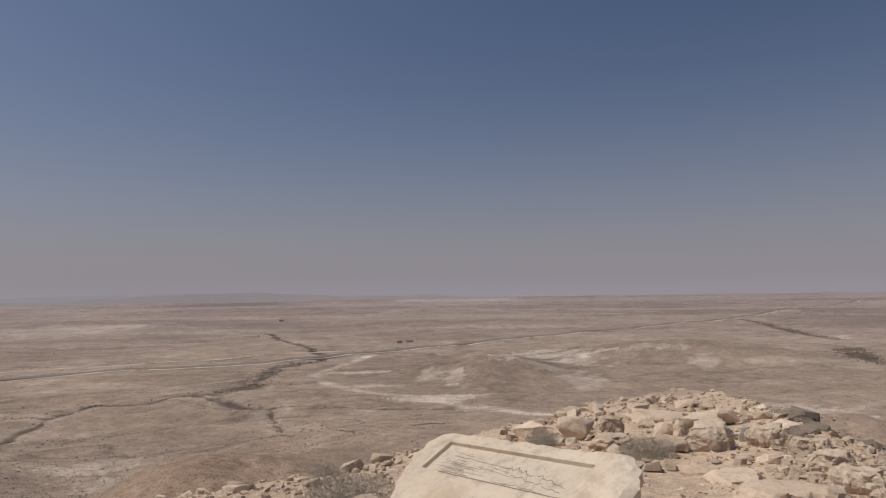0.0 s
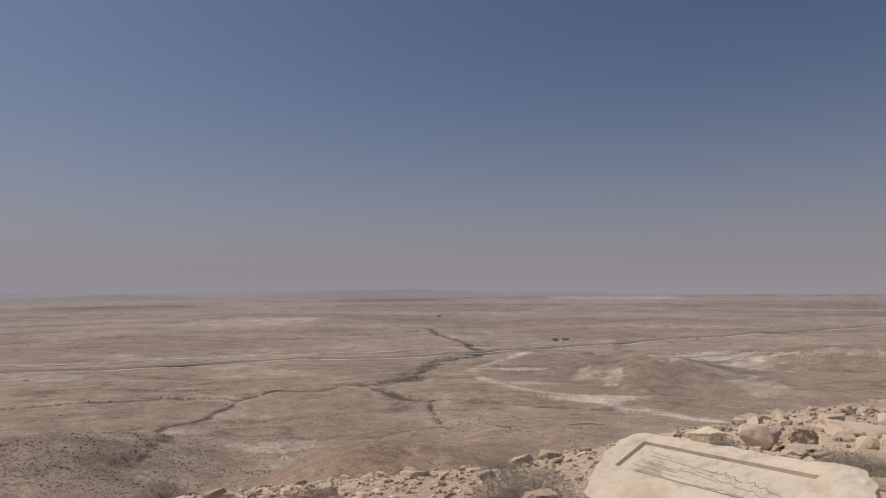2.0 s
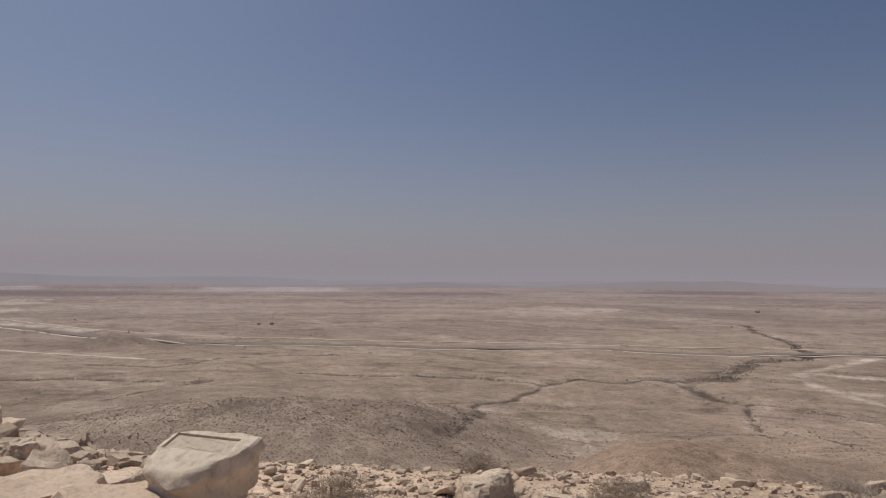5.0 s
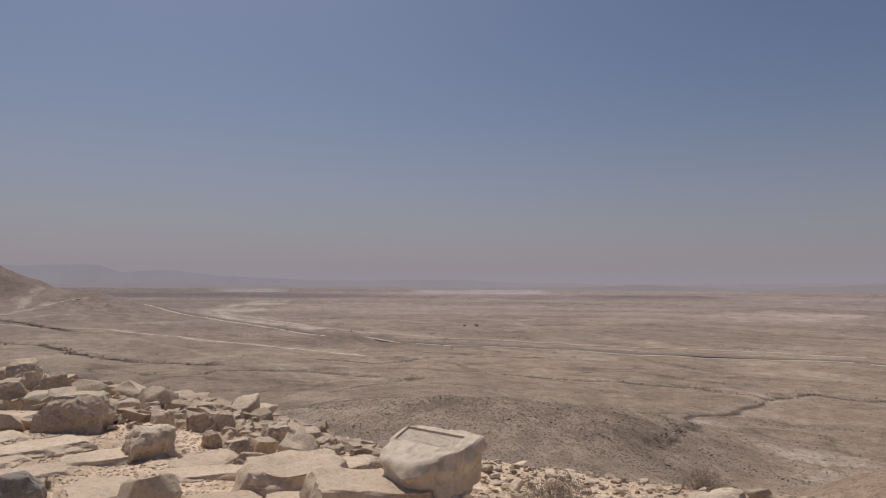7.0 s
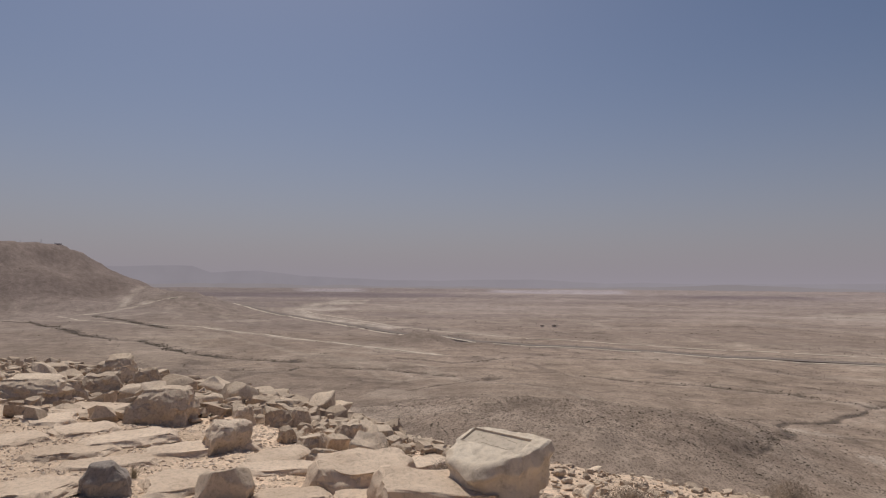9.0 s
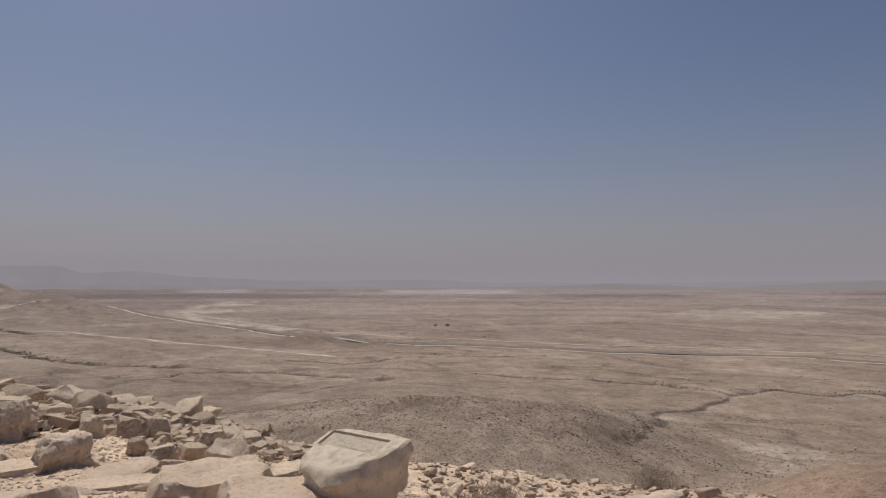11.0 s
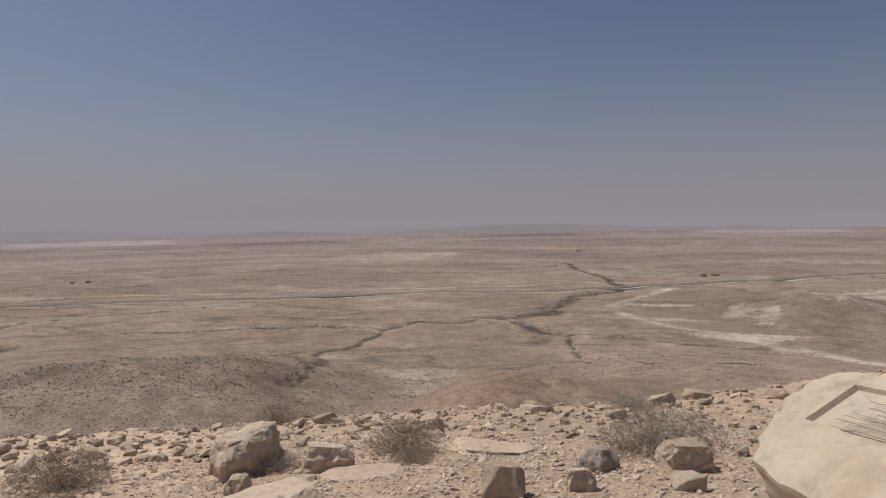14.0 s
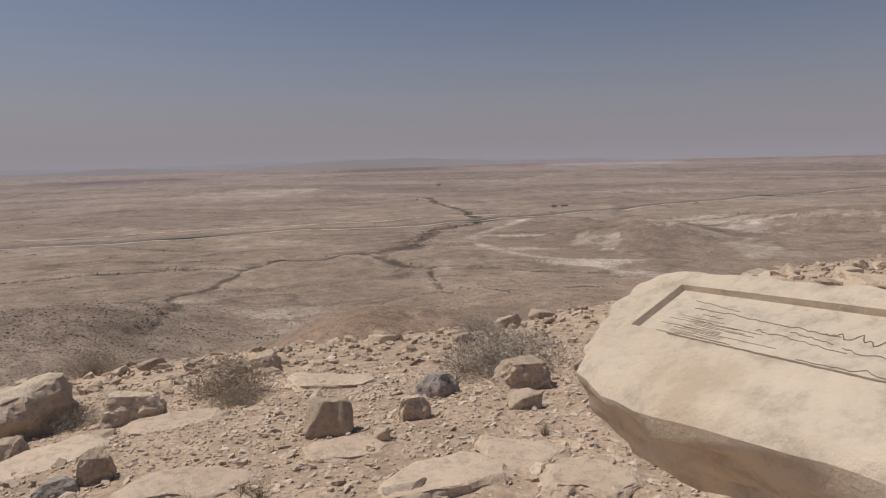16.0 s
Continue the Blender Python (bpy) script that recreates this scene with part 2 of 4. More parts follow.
SIDE_TRACK = [(-1329, 282), (-1096, 290), (-900, 300), (-753, 325), (-648, 372), (-581, 406), (-519, 449), (-450, 508), (-393, 540), (-262, 641), (-200, 668), (-130, 716)]
TRACKS = [
    ([(-1308, -74), (-1528, -49), (-1936, -7), (-2577, 66)], 9.0),
    ([(-1281, -129), (-1339, -76), (-1381, -28), (-1413, 38)], 8.0),
    ([(-1271, -156), (-1118, -98), (-968, -10), (-874, 70), (-753, 106), (-696, 136), (-622, 173), (-566, 199), (-505, 224)], 5.0),
    ([(-81, 636), (-94, 591), (-104, 538), (-110, 506), (-107, 480), (-91, 445), (-75, 423), (-61, 407), (-47, 400), (-30, 389), (-14, 374), (2, 358), (20, 341), (34, 329), (44, 326)], 5.0),
    ([(-837, 294), (-951, 263), (-1164, 239), (-1451, 285), (-1722, 383), (-2048, 621)], 26.0),
]
# pale clay pans and scars: x, y, half length along the bearing, half length across, strength
PANS = [(-781, 1290, 170, 190, 0.55), (-24, 470, 22, 10, 0.6), (-6, 450, 26, 9, 0.65), (-72, 515, 12, 32, 0.9), (-60, 437, 7, 22, 0.6), (95, 610, 32, 52, 1.0), (110, 560, 40, 26, 0.7), (38, 495, 14, 12, 0.8), (72, 488, 24, 26, 0.4), (92, 452, 36, 14, 0.5),
        (185, 582, 12, 34, 0.6), (198, 525, 24, 10, 0.5), (-22, 384, 11, 30, 1.0), (10, 352, 9, 14, 0.8), (876, 1720, 130, 40, 1.0), (790, 1640, 90, 25, 0.9), (466, 780, 40, 9, 0.8),
        (-1900, 520, 320, 60, 0.8), (-1500, 360, 120, 40, 0.8), (-140, 236, 12, 15, 0.6), (-185, 252, 7, 14, 0.5), (-110, 215, 12, 22, 0.5), (240, 700, 30, 90, 0.4), (170, 330, 25, 25, 0.6), (-420, 1100, 60, 140, 0.35), (130, 1150, 60, 160, 0.35)]


def to_line(x, y, pts, reach=120.0):
    """Distance to a line of points; far from the line it is left very large."""
    best = np.full(x.shape, 1e9)
    px, py = [p[0] for p in pts], [p[1] for p in pts]
    near = np.nonzero((x > min(px) - reach) & (x < max(px) + reach) & (y > min(py) - reach) & (y < max(py) + reach))[0]
    nx, ny = x[near], y[near]
    got = best[near]
    for (ax, ay), (bx, by) in zip(pts, pts[1:]):
        dx, dy = bx - ax, by - ay
        t = np.clip(((nx - ax) * dx + (ny - ay) * dy) / (dx * dx + dy * dy), 0, 1)
        got = np.minimum(got, np.hypot(nx - ax - t * dx, ny - ay - t * dy))
    best[near] = got
    return best


def blend(col, other, f):
    return col + (np.array(other) - col) * f[:, None]


def land_colour(x, y):
    r, az = polar(x, y)
    wx, wy = x + 14 * fbm(x / 60, y / 60, 71, 4) + 5 * fbm(x / 13, y / 13, 73, 2), y + 14 * fbm(x / 60, y / 60, 83, 4) + 5 * fbm(x / 13, y / 13, 79, 2)
    soil_haze = np.tile(np.array([0.335, 0.262, 0.196]), (len(x), 1))
    f = np.clip(fbm(x / 260, y / 260, 91, 5) * 1.6 + 0.4, 0, 1)
    soil_haze = blend(soil_haze, (0.29, 0.225, 0.172), f * 0.75)
    f = np.clip(fbm(x / 400 + 9, y / 120, 95, 5) * 3 - 0.4, 0, 1)
    soil_haze = blend(soil_haze, (0.40, 0.325, 0.25), f * 0.5)
    # distance haze put into the ground colour: mauve grey grows with range
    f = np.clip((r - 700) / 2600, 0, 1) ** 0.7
    soil_haze = blend(soil_haze, (0.30, 0.250, 0.232), f * 0.85)
    for a, d, h, w, g, red, dark in HILLS:
        bx, by = bearing(a)
        s, q = x * bx + y * by - d, x * by - y * bx
        k = np.exp(-((s / g) ** 2 + (q / w) ** 2) * 0.8)
        k = np.clip(k * (1 + 0.9 * fbm(x / 18, y / 18, 61, 4)), 0, 1)
        soil_haze = blend(soil_haze, (0.37, 0.255, 0.17), k * red * 0.8)
        soil_haze = blend(soil_haze, (0.215, 0.175, 0.138), k * dark * 0.8)
    for px, py, along, across, k in PANS:
        d = math.hypot(px, py)
        ux, uy = px / d, py / d
        s, q = (wx - px) * ux + (wy - py) * uy, (wx - px) * uy - (wy - py) * ux
        e = np.sqrt((s / along) ** 2 + (q / across) ** 2) + 0.5 * fbm(x / (along * 0.6), y / (along * 0.6), 101, 4) + 0.7 * fbm(x / (along * 0.16), y / (along * 0.16), 103, 3)
        soil_haze = blend(soil_haze, (0.60, 0.52, 0.42), np.clip((1.02 - e) / 0.22, 0, 1) * k * 0.8)
    for pts, wide in TRACKS:
        d = to_line(x + 0.15 * (wx - x), y + 0.15 * (wy - y), pts)
        soil_haze = blend(soil_haze, (0.55, 0.47, 0.375), np.clip(1.4 - d / wide, 0, 1) * np.clip(0.85 + 1.0 * fbm(x / 20, y / 20, 119, 3), 0.3, 1))
    d = to_line(x, y, ROAD)
    soil_haze = blend(soil_haze, (0.20, 0.16, 0.135), np.clip((16 + 0.003 * r - d) / 5, 0, 1) * 0.55)
    ragged = np.clip(0.8 + 1.7 * fbm(x / 13, y / 13, 111, 4), 0.1, 2)
    worn = np.clip(0.85 + 1.0 * fbm(x / 7, y / 7, 117, 3), 0.2, 1)
    for pts, wide in STREAMS:
        d = to_line(x + 0.2 * (wx - x), y + 0.2 * (wy - y), pts)
        rag = wide * ragged
        soil_haze = blend(soil_haze, (0.42, 0.345, 0.27), np.clip(1 - np.abs(d - 2.6 * rag) / (1.6 * rag + 1), 0, 1) * 0.4)
        # dark bed: scrub, with the shade of the banks put into the colour
        soil_haze = blend(soil_haze, (0.115, 0.092, 0.074), np.clip((rag - d) / (0.45 * rag + 0.3), 0, 1) * worn * 0.9)
    # fine drainage lines and streaks that run along the valley
    q = np.clip((r - 130) / 150, 0, 1)
    for scale, sx, seed, thin, k in ((95, 0.5, 131, 0.030, 0.68), (42, 0.45, 137, 0.040, 0.56), (210, 0.4, 139, 0.018, 0.62)):
        line = np.exp(-(fbm((x * 0.85 + y * 0.5) / scale * sx, (y * 0.85 - x * 0.5) / scale, seed, 4) / thin) ** 2)
        patch = np.clip(fbm(x / 300, y / 300, seed + 2, 3) * 2.5 + 0.5, 0, 1)
        soil_haze = blend(soil_haze, (0.18, 0.14, 0.11), line * q * patch * k)
    line = np.exp(-(fbm(x / 150 * 0.4 + 5, y / 150, 151, 4) / 0.03) ** 2)
    soil_haze = blend(soil_haze, (0.46, 0.385, 0.30), line * q * 0.45)
    band = np.clip(fbm(az / 16, np.log(np.maximum(r, 1)) * 9, 161, 5) * 3.0, -1, 1)
    f = np.clip((r - 450) / 900, 0, 1)
    soil_haze = blend(soil_haze, (0.21, 0.17, 0.155), np.clip(band, 0, 1) * f * 0.5)
    soil_haze = blend(soil_haze, (0.40, 0.335, 0.29), np.clip(-band, 0, 1) * f * 0.35)
    dm = np.hypot(x - MESA[0], y - MESA[1])
    soil_haze = blend(soil_haze, (0.235, 0.18, 0.15), np.clip((600 - dm) / 150, 0, 1) * 0.7)
    # pale mist at the far end of the valley, painted into the flats' colour
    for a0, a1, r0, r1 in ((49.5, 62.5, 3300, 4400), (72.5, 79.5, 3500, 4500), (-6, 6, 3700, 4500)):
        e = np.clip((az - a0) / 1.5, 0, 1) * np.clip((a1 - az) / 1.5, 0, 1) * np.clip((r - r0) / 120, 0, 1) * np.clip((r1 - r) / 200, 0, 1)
        soil_haze = blend(soil_haze, (0.46, 0.42, 0.43), e * 0.55)
    for a0, a1, r0, r1 in ((63, 92, 2500, 3400), (33, 48, 2700, 3500), (12, 26, 3300, 4300)):
        e = np.clip((az - a0) / 4, 0, 1) * np.clip((a1 - az) / 4, 0, 1) * np.clip((r - r0) / 250, 0, 1) * np.clip((r1 - r) / 250, 0, 1)
        soil_haze = blend(soil_haze, (0.19, 0.15, 0.15), e * 0.75)
    soil_haze = soil_haze * (np.array([1.13, 1.13, 1.20]) * (1 - 0.16 * np.clip((az - 62) / 22, 0, 1))[:, None])
    near = np.clip((45 - r) / 30, 0, 1)
    soil_haze = blend(soil_haze, (0.73, 0.565, 0.425), near)
    return soil_haze


def stream_cut(x, y):
    """Depth of the stream beds below the plain."""
    cut = np.zeros(x.shape)
    k = np.hypot(x, y) > 120
    for pts, wide in STREAMS:
        d = to_line(x[k], y[k], pts)
        cut[k] = np.maximum(cut[k], min(1.0, 0.25 * wide) * np.clip(1.5 - d / wide, 0, 1))
    return cut


def build_ground():
    azs = np.r_[np.arange(-42, 108, 0.14), np.arange(108, 318, 2.0)]
    depress = np.radians(np.r_[np.arange(44, 24, -0.5), np.arange(24, 17, -0.12), np.arange(17, 1.2, -0.05), np.arange(1.2, 0.70, -0.025)])
    rs = np.r_[0.0 + np.geomspace(0.35, 62, 190), 61.6 / np.tan(depress)]
    rs = np.r_[np.unique(rs[rs < 4940]), 4940.0]
    A, R = np.meshgrid(np.radians(azs), rs)
    x, y = (-R * np.sin(A)).ravel(), (R * np.cos(A)).ravel()
    z = ground_height(x, y) - stream_cut(x, y)
    nr, na = len(rs), len(azs)
    i = np.arange(nr - 1)[:, None] * na + np.arange(na)[None, :]
    j = np.arange(nr - 1)[:, None] * na + (np.arange(na)[None, :] + 1) % na
    quads = np.stack([i, i + na, j + na, j], -1).reshape(-1, 4)
    quads = quads[:, ::-1]
    co3 = np.stack([x, y, z], -1)
    hub = len(co3)
    co3 = np.vstack([co3, [[0, 0, float(ground_height(0.01, 0.01))]]])
    cap = np.stack([np.full(na, hub), np.arange(na), (np.arange(na) + 1) % na], -1)
    me = bpy.data.meshes.new("ground")
    me.vertices.add(len(co3))
    me.vertices.foreach_set("co", co3.astype(np.float32).ravel())
    nq = len(quads)
    me.loops.add(4 * nq + 3 * na)
    me.loops.foreach_set("vertex_index", np.r_[quads.ravel(), cap[:, ::-1].ravel()].astype(np.int32))
    me.polygons.add(nq + na)
    me.polygons.foreach_set("loop_start", np.r_[np.arange(nq) * 4, 4 * nq + 3 * np.arange(na)].astype(np.int32))
    me.polygons.foreach_set("loop_total", np.r_[np.full(nq, 4), np.full(na, 3)].astype(np.int32))
    me.update(calc_edges=True)
    me.polygons.foreach_set("use_smooth", np.ones(nq + na, bool))
    if me.polygons[10].normal.z < 0:
        me.flip_normals()
    land = me.attributes.new("land", 'FLOAT_COLOR', 'POINT')
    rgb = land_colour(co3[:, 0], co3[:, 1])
    rr, aa = polar(co3[:, 0], co3[:, 1])
    speck = np.full(len(rgb), 0.30)
    for a, d, h, w, g, _, dk in HILLS[:5]:
        bx, by = bearing(a)
        e = ((co3[:, 0] * bx + co3[:, 1] * by - d) / (g * 1.6)) ** 2 + ((co3[:, 0] * by - co3[:, 1] * bx) / (w * 1.6)) ** 2
        speck = np.maximum(speck, np.exp(-e) * (0.5 + 0.5 * dk / 0.42))
    speck = np.clip(speck * np.clip((rr - 50) / 60, 0, 1), 0, 1)
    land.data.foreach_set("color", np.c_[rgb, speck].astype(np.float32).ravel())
    me.materials.append(M_GROUND)
    ob = new("ground", me)
    tagged(ob, "stony beige desert hilltop falling to a dry dusty plain", "ground", kind="structure")
    return ob


build_ground()


def mesh_object(name, verts, faces, material, smooth=False):
    me = bpy.data.meshes.new(name)
    me.from_pydata([tuple(v) for v in verts], [], [tuple(f) for f in faces])
    me.materials.append(material)
    if smooth:
        me.polygons.foreach_set("use_smooth", [True] * len(me.polygons))
    me.update()
    return new(name, me)


def ground_z(x, y):
    return float(ground_height(np.array([x]), np.array([y]))[0])


# ---- far ridges beyond the plain, their haze painted as glow ----
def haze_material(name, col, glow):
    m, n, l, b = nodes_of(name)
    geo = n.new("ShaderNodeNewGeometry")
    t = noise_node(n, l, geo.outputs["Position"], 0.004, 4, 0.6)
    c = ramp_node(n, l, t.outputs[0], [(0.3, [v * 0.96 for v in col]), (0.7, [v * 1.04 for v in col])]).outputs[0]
    # dark body; the emission stands in for haze between it and the eye
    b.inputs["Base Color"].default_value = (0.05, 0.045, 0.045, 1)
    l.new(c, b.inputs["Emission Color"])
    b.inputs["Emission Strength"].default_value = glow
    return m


def ridge(name, dist, stops, rough, material, seed):
    """A far range: a skyline of elevations (azimuth, degrees) at a distance, with a body behind it."""
    azs = np.arange(-60, 140.1, 0.25)
    el = np.interp(azs, [a for a, _ in stops], [e for _, e in stops])
    el = el + rough * fbm(azs / 3.0, azs * 0 + seed, seed, 5)
    verts, faces = [], []
    for a, e in zip(azs, el):
        bx, by = bearing(a)
        top = 1.6 + dist * math.tan(radians(e))
        for d, z in ((dist - 60, PLAIN - 5), (dist, top), (dist + 60, PLAIN - 5)):
            verts.append((bx * d, by * d, z))
    for k in range(len(azs) - 1):
        for s in (0, 1):
            p = 3 * k + s
            faces.append((p, p + 3, p + 4, p + 1))
    ob = mesh_object(name, verts, faces, material)
    return tagged(ob, "hazy mauve desert range far beyond the plain", "backdrop", kind="structure")


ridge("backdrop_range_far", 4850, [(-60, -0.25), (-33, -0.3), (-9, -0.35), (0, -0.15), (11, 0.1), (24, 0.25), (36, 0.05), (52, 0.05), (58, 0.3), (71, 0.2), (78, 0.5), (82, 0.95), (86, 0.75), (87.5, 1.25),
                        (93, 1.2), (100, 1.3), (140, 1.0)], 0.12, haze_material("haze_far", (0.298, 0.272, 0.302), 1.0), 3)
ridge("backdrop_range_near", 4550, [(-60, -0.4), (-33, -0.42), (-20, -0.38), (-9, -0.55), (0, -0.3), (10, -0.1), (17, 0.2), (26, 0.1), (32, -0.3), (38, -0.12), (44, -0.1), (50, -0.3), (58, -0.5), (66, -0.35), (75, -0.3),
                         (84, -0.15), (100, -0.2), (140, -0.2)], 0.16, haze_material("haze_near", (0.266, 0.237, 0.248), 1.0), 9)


# ---- rocks ----
def worn_shading(bm, degrees=20):
    bm.normal_update()
    for f in bm.faces:
        f.smooth = True
    for e in bm.edges:
        e.smooth = not (len(e.link_faces) == 2 and e.calc_face_angle() > radians(degrees))


def rock_mesh(name, seed, dims, points, cuts, rough, material, flat=0.0):
    """An angular, slightly worn block: the hull of a few points in a rounded box, then subdivided and roughened."""
    rng = random.Random(seed)
    bm = bmesh.new()
    for _ in range(points):
        p = [rng.uniform(-1, 1) for _ in range(3)]
        k = sum(abs(c) ** 5 for c in p) ** (1 / 5) or 1
        p = [c / k for c in p]
        bm.verts.new((p[0] * dims[0] / 2, p[1] * dims[1] / 2, p[2] * dims[2] / 2 * (1 - flat * abs(p[0]))))
    res = bmesh.ops.convex_hull(bm, input=bm.verts)
    bmesh.ops.delete(bm, geom=[g for g in res["geom_interior"] if isinstance(g, bmesh.types.BMVert)], context='VERTS')
    bmesh.ops.dissolve_limit(bm, angle_limit=radians(16), verts=bm.verts, edges=bm.edges)
    if cuts:
        bmesh.ops.bevel(bm, geom=bm.edges[:] + bm.verts[:], offset=min(dims) * 0.035, segments=1, affect='EDGES', profile=0.6)
        bmesh.ops.triangulate(bm, faces=bm.faces)
        for _ in range(cuts):
            long = [e for e in bm.edges if e.calc_length() > max(dims) * 0.085]
            if long:
                bmesh.ops.subdivide_edges(bm, edges=long, cuts=1)
                bmesh.ops.triangulate(bm, faces=bm.faces)
        off = Vector((seed * 3.7, seed * 1.3, seed))
        s = min(dims)
        bm.normal_update()
        for v in bm.verts:
            p = v.co / s
            d = noise.noise(p * 0.9 + off) * 0.9 + noise.noise(p * 2.2 + off) * 0.6 + noise.noise(p * 5.5 + off) * 0.35
            v.co += v.normal * d * rough * s
    bmesh.ops.recalc_face_normals(bm, faces=bm.faces)
    worn_shading(bm)
    me = bpy.data.meshes.new(name)
    bm.to_mesh(me)
    bm.free()
    me.materials.append(material)
    return me


BLOCKS = [rock_mesh("rock", 100 + k, (1.0, 0.75, 0.62), 15, 3, 0.09, M_ROCK) for k in range(12)]
SLABS = [rock_mesh("slab", 200 + k, (1.0, 0.72, 0.24), 19, 4, 0.11, M_SLAB) for k in range(8)]
GREYS = [rock_mesh("rock", 300 + k, (1.0, 0.8, 0.65), 15, 3, 0.12, M_GREY) for k in range(4)]


def put_rock(kind, which, x, y, size, yaw, sink=0.3, tilt=(0, 0), squash=(1, 1, 1), label="", group="", z=None, name="rock"):
    me = kind[which % len(kind)]
    ob = new(name, me)
    hz = (0.2 if kind is SLABS else 0.58) * size * squash[2] * 0.5
    base = ground_z(x, y) if z is None else z
    ob.matrix_world = pose(x, y, base + hz - 2 * hz * sink, tilt[0], tilt[1], yaw) @ Matrix.Diagonal((size * squash[0], size * squash[1], size * squash[2], 1))
    tagged(ob, label or ("flat pale limestone slab bedded in gravel" if kind is SLABS else "angular beige limestone block lying on the stony ground"), "rock", group)
    return ob


def ledge_mesh(name, seed, dims, rough, material, taper=0.9):
    """A flat-topped bed of stone with a broken outline, steep sides and worn edges."""
    rng = random.Random(seed)
    n = rng.randint(7, 11)
    angles = [(k + rng.uniform(-0.32, 0.32)) * 2 * math.pi / n for k in range(n)]
    bm = bmesh.new()
    rings = []
    tilt = (rng.uniform(-0.12, 0.12), rng.uniform(-0.12, 0.12))
    radius = [1 / max(abs(math.cos(a)), abs(math.sin(a))) ** 0.75 * rng.uniform(0.62, 1.04) for a in angles]
    for z, k in ((-0.5, 1.12), (0.1, 1.0), (0.5, taper)):
        ring = []
        for a, r in zip(angles, radius):
            q = r * k * rng.uniform(0.95, 1.04) * 0.5
            x, y = q * math.cos(a), q * math.sin(a)
            ring.append(bm.verts.new((x * dims[0], y * dims[1], (z + (tilt[0] * x + tilt[1] * y if z > 0.3 else 0)) * dims[2])))
        rings.append(ring)
    for lo, hi in zip(rings, rings[1:]):
        for k in range(n):
            bm.faces.new((lo[k], lo[(k + 1) % n], hi[(k + 1) % n], hi[k]))
    bm.faces.new(rings[-1])
    bm.faces.new(rings[0][::-1])
    bmesh.ops.bevel(bm, geom=bm.edges[:], offset=min(dims) * 0.07, segments=2, affect='EDGES', profile=0.6)
    bmesh.ops.triangulate(bm, faces=bm.faces)
    for _ in range(4):
        long = [e for e in bm.edges if e.calc_length() > max(dims) * 0.075]
        if long:
            bmesh.ops.subdivide_edges(bm, edges=long, cuts=1)
            bmesh.ops.triangulate(bm, faces=bm.faces)
    off = Vector((seed * 3.1, seed * 1.7, seed))
    s = min(dims)
    bm.normal_update()
    for v in bm.verts:
        p = v.co / max(dims)
        d = noise.noise(p * 3.0 + off) * 0.9 + noise.noise(p * 8 + off) * 0.6 + noise.noise(p * 19 + off) * 0.3
        side = 1.0 if abs(v.normal.z) > 0.7 else 1.7
        v.co += v.normal * d * rough * s * side
    bmesh.ops.recalc_face_normals(bm, faces=bm.faces)
    worn_shading(bm, 26)
    me = bpy.data.meshes.new(name)
    bm.to_mesh(me)
    bm.free()
    me.materials.append(material)
    return me


LEDGES = [ledge_mesh("slab", 400 + k, (1.0, 0.8, 0.22), 0.17, M_SLAB, 0.84) for k in range(9)]
CUBOIDS = [ledge_mesh("rock", 500 + k, (1.0, 0.75, 0.6), 0.09, M_ROCK, 0.72) for k in range(9)]
CHERTS = [ledge_mesh("rock", 600 + k, (1.0, 0.75, 0.6), 0.05, M_GREY, 0.5) for k in range(3)]


def lay_stones(specs, group, seed, flat=1.0):
    """Stones laid one by one: kind, x, y, width, depth, height above the ground, yaw."""
    rng = random.Random(seed)
    for kind, x, y, w, d, h, yaw in specs:
        if kind == "s":
            w, d, h = w * 1.15, d * 1.25, h * flat
        bank, dims, sink, label = {
            "s": (LEDGES, (1.0, 0.8, 0.22), 0.6, "flat pale limestone slab bedded in gravel"),
            "b": (CUBOIDS, (1.0, 0.75, 0.6), 0.2, "angular beige limestone block lying on the stony ground"),
            "g": (CHERTS, (1.0, 0.75, 0.6), 0.15, "rough dark grey chert boulder on the gravel"),
        }[kind]
        which = rng.randrange(12)
        if kind == "b" and rng.random() < 0.35:
            bank, dims = BLOCKS, (1.0, 0.75, 0.58)
        ob = new("slab" if kind == "s" else "rock", bank[which % len(bank)])
        lean = 3 if kind == "s" else 8
        ob.matrix_world = (pose(x, y, ground_z(x, y) + h / 2 - h * sink / 2, rng.uniform(-lean, lean), rng.uniform(-lean, lean), yaw + rng.uniform(-14, 14) + 180 * rng.randrange(2))
                           @ Matrix.Diagonal((w * 1.06 / dims[0], d * 1.1 / dims[1], h * (1 + sink) / dims[2], 1)))
        tagged(ob, label, "rock", group)


